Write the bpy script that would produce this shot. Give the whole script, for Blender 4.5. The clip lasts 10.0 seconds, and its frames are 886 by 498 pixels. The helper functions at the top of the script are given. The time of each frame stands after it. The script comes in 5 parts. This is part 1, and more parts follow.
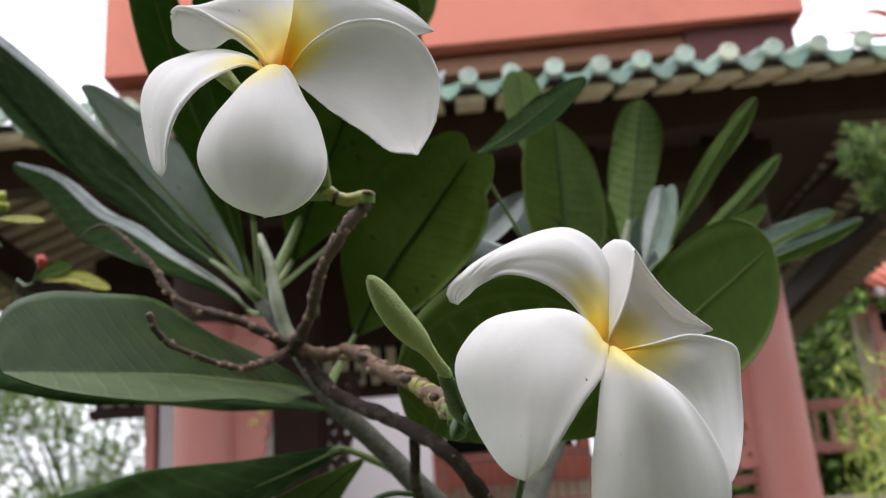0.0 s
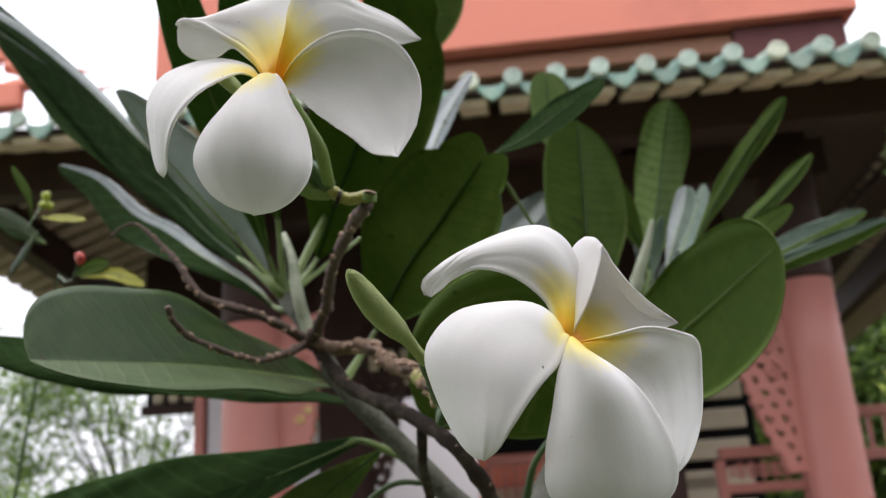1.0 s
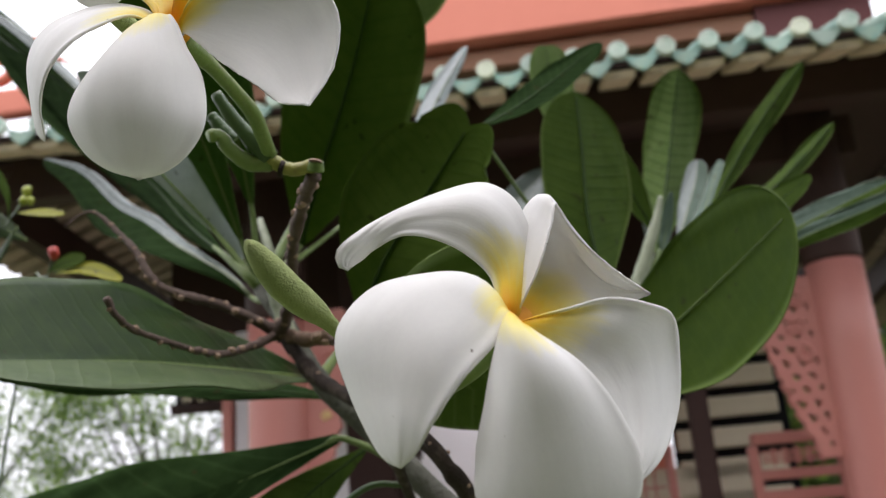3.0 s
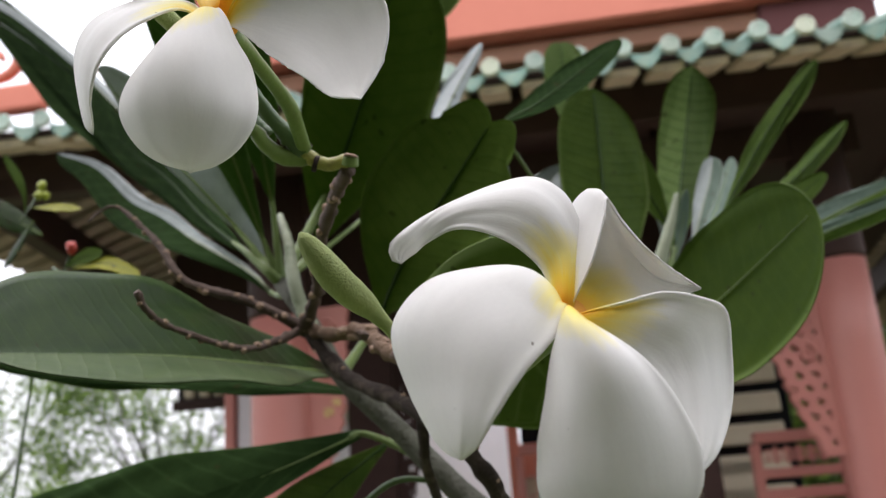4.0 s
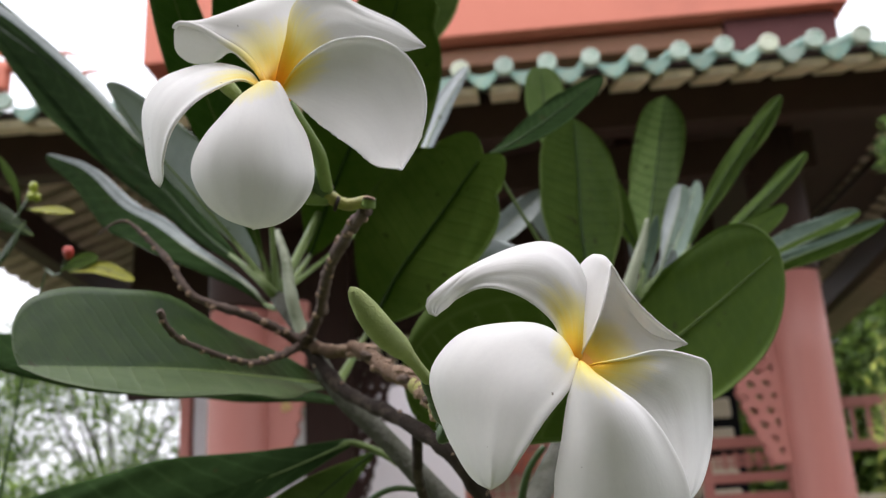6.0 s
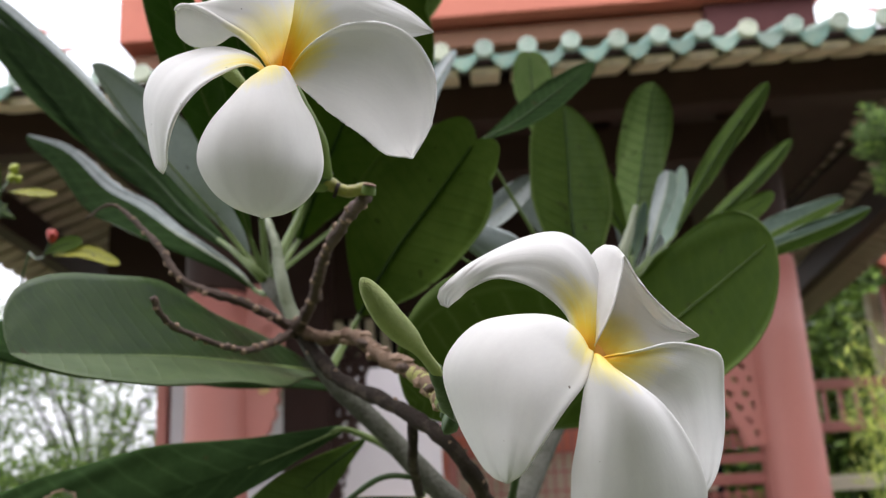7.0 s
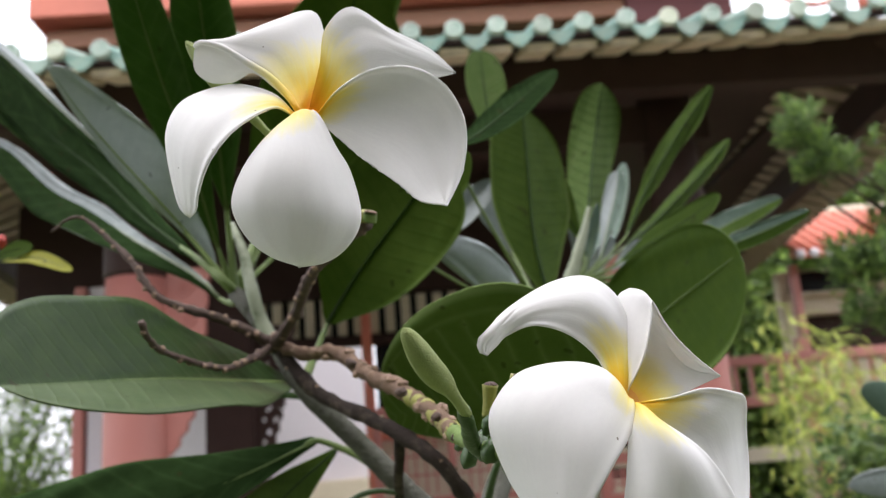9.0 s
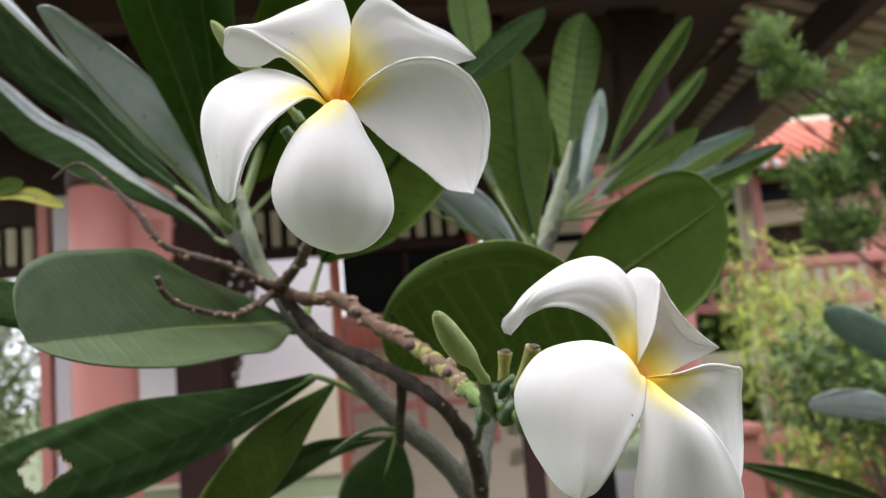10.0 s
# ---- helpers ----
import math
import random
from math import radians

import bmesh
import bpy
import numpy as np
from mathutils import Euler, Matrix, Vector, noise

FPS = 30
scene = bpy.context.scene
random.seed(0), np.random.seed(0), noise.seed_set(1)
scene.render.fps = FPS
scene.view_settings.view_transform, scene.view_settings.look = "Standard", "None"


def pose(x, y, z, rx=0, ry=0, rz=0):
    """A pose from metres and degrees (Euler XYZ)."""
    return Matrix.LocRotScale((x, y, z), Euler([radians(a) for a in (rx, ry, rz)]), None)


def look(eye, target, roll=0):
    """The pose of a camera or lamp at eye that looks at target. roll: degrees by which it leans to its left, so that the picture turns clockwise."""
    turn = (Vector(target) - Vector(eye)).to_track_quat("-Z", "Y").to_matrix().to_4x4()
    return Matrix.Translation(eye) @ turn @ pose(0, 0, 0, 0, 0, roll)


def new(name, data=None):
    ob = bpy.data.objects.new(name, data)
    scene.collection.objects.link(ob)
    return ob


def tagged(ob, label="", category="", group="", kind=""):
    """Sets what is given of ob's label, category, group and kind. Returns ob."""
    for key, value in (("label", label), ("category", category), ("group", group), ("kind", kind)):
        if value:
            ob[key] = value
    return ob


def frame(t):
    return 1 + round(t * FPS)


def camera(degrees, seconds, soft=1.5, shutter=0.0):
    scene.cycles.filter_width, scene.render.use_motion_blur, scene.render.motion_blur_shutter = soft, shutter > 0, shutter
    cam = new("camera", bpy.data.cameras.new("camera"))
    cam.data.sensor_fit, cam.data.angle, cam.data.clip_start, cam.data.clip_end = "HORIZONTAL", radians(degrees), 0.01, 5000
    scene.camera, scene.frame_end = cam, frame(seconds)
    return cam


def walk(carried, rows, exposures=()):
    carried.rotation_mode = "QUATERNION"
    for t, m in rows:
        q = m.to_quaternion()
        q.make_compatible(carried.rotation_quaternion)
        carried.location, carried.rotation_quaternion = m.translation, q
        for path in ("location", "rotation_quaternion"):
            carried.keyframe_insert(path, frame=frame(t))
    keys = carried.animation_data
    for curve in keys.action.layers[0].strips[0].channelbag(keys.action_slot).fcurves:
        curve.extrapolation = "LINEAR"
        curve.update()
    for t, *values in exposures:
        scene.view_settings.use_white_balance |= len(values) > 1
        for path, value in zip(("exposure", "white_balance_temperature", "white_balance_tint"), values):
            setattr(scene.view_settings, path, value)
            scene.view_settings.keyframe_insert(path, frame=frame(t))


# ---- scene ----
cam = camera(52.32, 10.0, soft=1.2)
PATH = [
    (0, (-0.0063, -0.0021, 1.4877), (0.0636, 1.9054, 2.0850), -4.58),
    (0.5, (0.0059, -0.0124, 1.4853), (0.0163, 1.8950, 2.0865), -4.15),
    (1, (0.0128, -0.0163, 1.4807), (-0.0225, 1.8898, 2.0853), -3.47),
    (1.5, (0.0272, -0.0037, 1.4781), (-0.0288, 1.9060, 2.0695), -3.64),
    (2, (0.0304, 0.0070, 1.4807), (-0.0474, 1.9151, 2.0749), -3.99),
    (2.5, (0.0325, 0.0172, 1.4800), (-0.0598, 1.9228, 2.0802), -4.54),
    (2.7, (0.0358, 0.0220, 1.4818), (-0.0569, 1.9280, 2.0805), -4.70),
    (3.8, (0.0323, 0.0314, 1.4891), (-0.0684, 1.9428, 2.0691), -4.11),
    (4, (0.0240, 0.0262, 1.4851), (-0.0732, 1.9353, 2.0730), -4.34),
    (4.5, (0.0243, 0.0132, 1.4903), (-0.0627, 1.9189, 2.0910), -4.45),
    (5, (0.0257, -0.0046, 1.4952), (-0.0507, 1.9018, 2.0951), -4.82),
    (5.5, (0.0166, -0.0186, 1.4938), (-0.0319, 1.8922, 2.0823), -3.95),
    (6, (0.0084, -0.0120, 1.4908), (-0.0016, 1.9031, 2.0672), -3.04),
    (6.2, (0.0103, -0.0094, 1.4936), (0.0101, 1.9090, 2.0593), -2.83),
    (7.3, (-0.0046, -0.0094, 1.4946), (0.0499, 1.9177, 2.0268), -3.35),
    (7.5, (-0.0059, -0.0056, 1.4984), (0.0609, 1.9217, 2.0286), -3.42),
    (8, (-0.0150, -0.0080, 1.4992), (0.0856, 1.9189, 2.0254), -3.76),
    (8.5, (-0.0302, -0.0065, 1.5009), (0.1137, 1.9215, 2.0128), -4.00),
    (9, (-0.0309, -0.0154, 1.5129), (0.1802, 1.9137, 1.9965), -4.54),
    (9.5, (-0.0415, -0.0343, 1.5179), (0.2229, 1.9054, 1.9276), -4.60),
    (10, (-0.0493, -0.0348, 1.5326), (0.2285, 1.9264, 1.8089), -4.72),
]
walk(cam, [(t, look(eye, target, roll)) for t, eye, target, roll in PATH], exposures=[(0.0, 0.55, 6450.0, 16.0), (2.0, 0.52, 6550.0, 16.0), (6.0, 0.58, 6500.0, 16.0), (8.5, 0.75, 6450.0, 16.0), (10.0, 0.86, 6450.0, 16.0)])
# a phone lens held close: a two-millimetre aperture focused on the flowers
cam.data.dof.use_dof = True
cam.data.dof.focus_distance = 0.235
cam.data.dof.aperture_fstop = 21.0

# ---- sky and sun: bright overcast ----
world = bpy.data.worlds.new("overcast")
scene.world = world
world.use_nodes = True
wn, wl = world.node_tree.nodes, world.node_tree.links
sky = wn.new("ShaderNodeTexSky")
sky.sky_type, sky.sun_disc = "NISHITA", False
sky.sun_elevation, sky.sun_rotation = radians(75), radians(200)
sky.dust_density, sky.air_density = 6.0, 1.0
cloud = wn.new("ShaderNodeMix")
cloud.data_type = "RGBA"
cloud.inputs[0].default_value = 0.8
cloud.inputs[7].default_value = (13.0, 13.4, 14.0, 1.0)
wl.new(sky.outputs[0], cloud.inputs[6])
# an overcast sky is about three times as bright overhead as at the horizon
way = wn.new("ShaderNodeSeparateXYZ")
wl.new(wn.new("ShaderNodeTexCoord").outputs["Generated"], way.inputs[0])
rise = wn.new("ShaderNodeMapRange")
for slot, value in (("From Min", 0.0), ("From Max", 1.0), ("To Min", 0.72), ("To Max", 1.68)):
    rise.inputs[slot].default_value = value
wl.new(way.outputs[2], rise.inputs["Value"])
dome = wn.new("ShaderNodeMix")
dome.data_type, dome.blend_type = "RGBA", "MULTIPLY"
dome.inputs[0].default_value = 1.0
wl.new(cloud.outputs[2], dome.inputs[6])
wl.new(rise.outputs[0], dome.inputs[7])
wl.new(dome.outputs[2], wn["Background"].inputs[0])
wn["Background"].inputs[1].default_value = 0.11
sun_data = bpy.data.lights.new("sun", "SUN")
sun_data.energy, sun_data.angle, sun_data.color = 0.6, radians(50), (1.0, 0.97, 0.93)
sun = new("sun", sun_data)
sun.matrix_world = look((-1.2, -0.4, 6.5), (0, 0.4, 1.5))


# ---- materials ----
def nodes_of(name):
    m = bpy.data.materials.new(name)
    m.use_nodes = True
    return m, m.node_tree.nodes, m.node_tree.links, m.node_tree.nodes["Principled BSDF"]


def mix_rgb(n, l, fac, a, b, blend="MIX"):
    x = n.new("ShaderNodeMix")
    x.data_type, x.blend_type = "RGBA", blend
    for slot, value in ((0, fac), (6, a), (7, b)):
        if isinstance(value, (int, float)):
            x.inputs[slot].default_value = value
        elif isinstance(value, tuple):
            x.inputs[slot].default_value = (*value, 1.0)
        else:
            l.new(value, x.inputs[slot])
    return x.outputs[2]


def ramp(n, l, value, stops):
    r = n.new("ShaderNodeValToRGB")
    r.color_ramp.elements[0].position, r.color_ramp.elements[1].position = stops[0][0], stops[-1][0]
    r.color_ramp.elements[0].color = (*stops[0][1], 1.0)
    r.color_ramp.elements[1].color = (*stops[-1][1], 1.0)
    for p, c in stops[1:-1]:
        r.color_ramp.elements.new(p).color = (*c, 1.0)
    l.new(value, r.inputs[0])
    return r.outputs[0]


def noise_tex(n, l, scale, detail=4.0, vector=None, rough=0.6):
    t = n.new("ShaderNodeTexNoise")
    t.inputs["Scale"].default_value, t.inputs["Detail"].default_value = scale, detail
    t.inputs["Roughness"].default_value = rough
    if vector is None:
        vector = n.new("ShaderNodeTexCoord").outputs["Object"]
    l.new(vector, t.inputs["Vector"])
    return t.outputs[0]


def maths(n, l, op, a, b=0.0):
    x = n.new("ShaderNodeMath")
    x.operation = op
    for slot, value in enumerate((a, b)):
        if isinstance(value, (int, float)):
            x.inputs[slot].default_value = value
        else:
            l.new(value, x.inputs[slot])
    return x.outputs[0]


def bump(n, l, bsdf, height, strength, distance):
    b = n.new("ShaderNodeBump")
    b.inputs["Strength"].default_value, b.inputs["Distance"].default_value = strength, distance
    l.new(height, b.inputs["Height"])
    l.new(b.outputs[0], bsdf.inputs["Normal"])


def rough_surface(name, dark, light, scale, roughness, relief=0.3, depth=0.002, spec=0.5, stain=None):
    """A plain material with grain at two scales; stain: colour of uneven patches."""
    m, n, l, p = nodes_of(name)
    fine, broad = noise_tex(n, l, scale * 6), noise_tex(n, l, scale, 3.0)
    c = mix_rgb(n, l, maths(n, l, "ADD", maths(n, l, "MULTIPLY", fine, 0.4), maths(n, l, "MULTIPLY", broad, 0.6)), dark, light)
    if stain:
        s = ramp(n, l, noise_tex(n, l, scale * 0.7, 6.0), [(0.52, (0, 0, 0)), (0.72, (1, 1, 1))])
        c = mix_rgb(n, l, s, c, stain)
    l.new(c, p.inputs["Base Color"])
    p.inputs["Roughness"].default_value = roughness
    p.inputs["Specular IOR Level"].default_value = spec
    bump(n, l, p, fine, relief, depth)
    return m


def split_uv(n, l):
    s = n.new("ShaderNodeSeparateXYZ")
    l.new(n.new("ShaderNodeUVMap").outputs[0], s.inputs[0])
    return s.outputs[0], s.outputs[1]


def leaf_surface(name, blade, blade_two, vein, roughness, coat, veins=17.0, through_light=0.25, vein_mix=0.45, spec=0.5, relief=0.5, margin=None, loop=False):
    """A leaf blade: arching side veins from the midrib to the margin, mottled green, light shining through."""
    m, n, l, p = nodes_of(name)
    u, v = split_uv(n, l)
    off = maths(n, l, "ABSOLUTE", maths(n, l, "SUBTRACT", v, 0.5))
    wob = maths(n, l, "MULTIPLY", noise_tex(n, l, 40.0, 2.0), 0.35)
    along = maths(n, l, "ADD", maths(n, l, "SUBTRACT", maths(n, l, "MULTIPLY", u, veins), maths(n, l, "MULTIPLY", off, 3.0)), wob)
    saw = maths(n, l, "ABSOLUTE", maths(n, l, "SUBTRACT", maths(n, l, "FRACT", along), 0.5))
    line = ramp(n, l, saw, [(0.0, (1, 1, 1)), (0.09, (0.35, 0.35, 0.35)), (0.2, (0, 0, 0))])
    if loop:
        # a looped vein runs just inside the margin
        inner = ramp(n, l, off, [(0.405, (0, 0, 0)), (0.42, (0.8, 0.8, 0.8)), (0.435, (0, 0, 0))])
        line = maths(n, l, "MAXIMUM", maths(n, l, "MULTIPLY", line, ramp(n, l, off, [(0.40, (1, 1, 1)), (0.42, (0, 0, 0))])), inner)
    rim = ramp(n, l, off, [(0.465, (0, 0, 0)), (0.485, (1, 1, 1))])
    patch = ramp(n, l, noise_tex(n, l, 75.0, 7.0, rough=0.7), [(0.36, (0, 0, 0)), (0.66, (1, 1, 1))])
    mottle = mix_rgb(n, l, patch, blade, blade_two)
    mottle = mix_rgb(n, l, maths(n, l, "MULTIPLY", noise_tex(n, l, 9.0, 2.0), 0.5), mottle, blade_two)
    c = mix_rgb(n, l, maths(n, l, "MULTIPLY", line, vein_mix), mottle, vein)
    c = mix_rgb(n, l, maths(n, l, "MULTIPLY", rim, 0.9 if margin else 0.6), c, margin or vein)
    speck = ramp(n, l, noise_tex(n, l, 110.0, 1.0), [(0.715, (0, 0, 0)), (0.74, (1, 1, 1))])
    c = mix_rgb(n, l, maths(n, l, "MULTIPLY", speck, 0.7), c, (0.03, 0.025, 0.01))
    l.new(c, p.inputs["Base Color"])
    p.inputs["Roughness"].default_value = roughness
    p.inputs["Specular IOR Level"].default_value = spec
    p.inputs["Coat Weight"].default_value, p.inputs["Coat Roughness"].default_value = coat, 0.35
    h = maths(n, l, "ADD", maths(n, l, "MULTIPLY", line, 0.8), maths(n, l, "MULTIPLY", noise_tex(n, l, 260.0, 3.0), 0.5))
    bump(n, l, p, h, relief, 0.0009)
    glow = n.new("ShaderNodeBsdfTranslucent")
    l.new(mix_rgb(n, l, 0.5, c, (0.16, 0.32, 0.02)), glow.inputs[0])
    both = n.new("ShaderNodeMixShader")
    both.inputs[0].default_value = through_light
    l.new(p.outputs[0], both.inputs[1])
    l.new(glow.outputs[0], both.inputs[2])
    l.new(both.outputs[0], n["Material Output"].inputs[0])
    return m


def petal_surface(name):
    """White waxy petal: golden towards the throat, faint lengthwise streaks."""
    m, n, l, p = nodes_of(name)
    u, v = split_uv(n, l)
    stretch = n.new("ShaderNodeCombineXYZ")
    l.new(maths(n, l, "MULTIPLY", u, 2.5), stretch.inputs[0])
    l.new(maths(n, l, "MULTIPLY", v, 15.0), stretch.inputs[1])
    streak = noise_tex(n, l, 1.0, 4.0, stretch.outputs[0])
    fine = n.new("ShaderNodeCombineXYZ")
    l.new(maths(n, l, "MULTIPLY", u, 9.0), fine.inputs[0])
    l.new(maths(n, l, "ADD", maths(n, l, "MULTIPLY", v, 46.0), maths(n, l, "MULTIPLY", u, 12.0)), fine.inputs[1])
    crinkle = noise_tex(n, l, 1.0, 3.0, fine.outputs[0])
    edge = maths(n, l, "ADD", u, maths(n, l, "MULTIPLY", maths(n, l, "SUBTRACT", streak, 0.5), 0.16))
    side = maths(n, l, "MULTIPLY", v, 0.06)
    edge = maths(n, l, "ADD", edge, side)
    c = ramp(n, l, edge, [(0.0, (0.80, 0.30, 0.006)), (0.13, (0.87, 0.46, 0.012)), (0.24, (0.89, 0.66, 0.05)), (0.34, (0.87, 0.79, 0.30)), (0.50, (0.82, 0.815, 0.80))])
    c = mix_rgb(n, l, ramp(n, l, streak, [(0.35, (0, 0, 0)), (0.75, (0.10, 0.10, 0.10))]), c, (0.70, 0.70, 0.72), "MULTIPLY")
    c = mix_rgb(n, l, maths(n, l, "MULTIPLY", noise_tex(n, l, 700.0, 4.0), 0.16), c, (0.72, 0.72, 0.72), "MULTIPLY")
    fleck = ramp(n, l, noise_tex(n, l, 560.0, 0.0), [(0.895, (0, 0, 0)), (0.91, (0.8, 0.8, 0.8))])
    c = mix_rgb(n, l, fleck, c, (0.10, 0.07, 0.04))
    l.new(c, p.inputs["Base Color"])
    p.inputs["Roughness"].default_value = 0.5
    p.inputs["Specular IOR Level"].default_value = 0.35
    p.inputs["Sheen Weight"].default_value = 0.15
    bump(n, l, p, maths(n, l, "ADD", maths(n, l, "ADD", streak, maths(n, l, "MULTIPLY", crinkle, 0.42)), maths(n, l, "MULTIPLY", noise_tex(n, l, 900.0, 2.0), 0.25)), 0.13, 0.0006)
    glow = n.new("ShaderNodeBsdfTranslucent")
    l.new(c, glow.inputs[0])
    both = n.new("ShaderNodeMixShader")
    both.inputs[0].default_value = 0.33
    l.new(p.outputs[0], both.inputs[1])
    l.new(glow.outputs[0], both.inputs[2])
    l.new(both.outputs[0], n["Material Output"].inputs[0])
    return m


PETAL = petal_surface("white_petal")
LEAF_TOP = leaf_surface("leaf_upper_side", (0.010, 0.026, 0.007), (0.029, 0.053, 0.013), (0.060, 0.092, 0.036), 0.42, 0.0, through_light=0.10, vein_mix=0.12, veins=24.0, spec=0.13, relief=0.22)
LEAF_UNDER = leaf_surface("leaf_under_side", (0.040, 0.080, 0.010), (0.072, 0.120, 0.018), (0.020, 0.044, 0.005), 0.65, 0.0, through_light=0.40, vein_mix=0.28, veins=20.0, spec=0.06, relief=0.5, margin=(0.13, 0.18, 0.05))
LEAF_RIBBED = leaf_surface("ribbed_leaf_under_side", (0.080, 0.145, 0.030), (0.125, 0.190, 0.055), (0.014, 0.036, 0.004), 0.65, 0.0, through_light=0.42, vein_mix=0.55, veins=19.0, spec=0.06, relief=1.0, margin=(0.13, 0.19, 0.05))
# sky reflection on upturned leaves, painted as a pale base colour
LEAF_PALE = leaf_surface("leaf_sky_sheen_side", (0.31, 0.36, 0.37), (0.41, 0.465, 0.475), (0.42, 0.47, 0.42), 0.45, 0.1, through_light=0.15, vein_mix=0.06, relief=0.1)
LEAF_DULL = leaf_surface("leaf_dull_side", (0.055, 0.098, 0.070), (0.090, 0.138, 0.102), (0.17, 0.21, 0.15), 0.55, 0.0, through_light=0.12, vein_mix=0.1, spec=0.2, relief=0.2, margin=(0.19, 0.24, 0.17))
LEAF_YELLOW = leaf_surface("yellow_leaf_side", (0.27, 0.28, 0.012), (0.40, 0.38, 0.020), (0.42, 0.42, 0.05), 0.5, 0.0, through_light=0.3)
# copy of the under side with missing front light put into its colour
LEAF_MATTE = leaf_surface("leaf_under_side_brightened", (0.070, 0.127, 0.017), (0.115, 0.182, 0.030), (0.034, 0.072, 0.008), 0.7, 0.0, through_light=0.42, vein_mix=0.22, veins=16.0, spec=0.05, relief=0.35, margin=(0.13, 0.19, 0.05))
LEAF_DEEP = leaf_surface("leaf_deep_green_side", (0.038, 0.089, 0.019), (0.067, 0.130, 0.034), (0.108, 0.174, 0.054), 0.6, 0.0, through_light=0.28, vein_mix=0.3, spec=0.06, relief=0.5)
# leaf green darkened in colour for leaves that hang in shade
LEAF_INK = leaf_surface("leaf_shade_darkened", (0.011, 0.024, 0.007), (0.021, 0.042, 0.013), (0.04, 0.075, 0.024), 0.9, 0.0, through_light=0.06, vein_mix=0.35, spec=0.02, relief=0.3)
# weaker sky sheen, likewise painted into the base colour
LEAF_SILVER = leaf_surface("leaf_grey_sky_sheen_side", (0.165, 0.200, 0.190), (0.250, 0.290, 0.280), (0.32, 0.35, 0.31), 0.45, 0.0, through_light=0.12, vein_mix=0.08, spec=0.25, relief=0.15)
LEAF_SMOOTH = leaf_surface("smooth_leaf_under_side", (0.030, 0.066, 0.004), (0.058, 0.102, 0.008), (0.085, 0.135, 0.022), 0.55, 0.0, through_light=0.42, vein_mix=0.14, veins=20.0, spec=0.09, relief=0.2, margin=(0.13, 0.19, 0.05))
LEAF_VEINED = leaf_surface("veined_leaf_under_side", (0.081, 0.140, 0.023), (0.120, 0.185, 0.039), (0.247, 0.325, 0.117), 0.6, 0.0, through_light=0.40, vein_mix=0.42, veins=13.0, spec=0.08, relief=0.6, margin=(0.221, 0.312, 0.104), loop=True)
# lighter green for the leaf half that turns more to the sky
LEAF_LIME = leaf_surface("leaf_half_lightened", (0.053, 0.084, 0.033), (0.087, 0.125, 0.053), (0.125, 0.164, 0.078), 0.5, 0.0, through_light=0.2, vein_mix=0.2, spec=0.2, relief=0.3)
RIB_DARK = rough_surface("dark_leaf_rib", (0.012, 0.032, 0.004), (0.030, 0.060, 0.009), 60, 0.6, spec=0.1)
RIB_WHITE = rough_surface("whitish_green_stem", (0.17, 0.20, 0.12), (0.34, 0.37, 0.27), 70, 0.5, 0.4, 0.0008, 0.3, stain=(0.09, 0.12, 0.05))
RIB = rough_surface("leaf_rib", (0.09, 0.145, 0.036), (0.175, 0.235, 0.078), 60, 0.5, spec=0.25)
STALK = rough_surface("green_stalk", (0.075, 0.13, 0.022), (0.17, 0.25, 0.06), 90, 0.45, 0.4, 0.0008)
STALK_DARK = rough_surface("dark_green_calyx", (0.016, 0.045, 0.008), (0.05, 0.10, 0.02), 120, 0.4, 0.4, 0.0006)
STUB = rough_surface("yellow_green_stub", (0.15, 0.16, 0.025), (0.34, 0.33, 0.075), 160, 0.5, 0.5, 0.0006, stain=(0.16, 0.10, 0.05))
BUD = rough_surface("green_bud_skin", (0.26, 0.345, 0.09), (0.47, 0.545, 0.20), 330, 0.65, 1.0, 0.0014)
TWIG = rough_surface("brown_twig_bark", (0.03, 0.022, 0.018), (0.20, 0.14, 0.115), 190, 0.75, 0.9, 0.0015, 0.2)
TWIG_DARK = rough_surface("dark_stalk_bark", (0.012, 0.009, 0.007), (0.060, 0.043, 0.034), 120, 0.75, 0.9, 0.0015, 0.2, stain=(0.13, 0.10, 0.08))
TWIG_TAN = rough_surface("tan_twig_bark", (0.065, 0.040, 0.028), (0.29, 0.19, 0.13), 170, 0.75, 0.9, 0.0015, 0.2)
SCAR = rough_surface("twig_scar", (0.17, 0.11, 0.078), (0.42, 0.30, 0.22), 160, 0.8, 0.6, 0.0008, 0.2)
BARK = rough_surface("grey_bark", (0.022, 0.022, 0.016), (0.20, 0.20, 0.165), 60, 0.8, 0.9, 0.003, 0.2, stain=(0.045, 0.05, 0.028))
CORAL = rough_surface("coral_paint", (0.62, 0.18, 0.112), (0.72, 0.23, 0.15), 1.2, 0.6, 0.2, 0.003, stain=(0.50, 0.15, 0.10))
PINK = rough_surface("faded_red_column_paint", (0.415, 0.158, 0.132), (0.51, 0.203, 0.170), 1.5, 0.5, 0.2, 0.003, stain=(0.44, 0.16, 0.13))
DARK_WOOD = rough_surface("dark_red_brown_timber", (0.027, 0.014, 0.012), (0.060, 0.031, 0.026), 3, 0.6, 0.3, 0.003, 0.2)
MAROON = rough_surface("dull_maroon_paint", (0.085, 0.030, 0.030), (0.14, 0.048, 0.045), 3, 0.6, 0.3, 0.003, 0.2)
BROWN_WOOD = rough_surface("brown_timber", (0.18, 0.076, 0.036), (0.27, 0.118, 0.056), 3, 0.6, 0.3, 0.003)
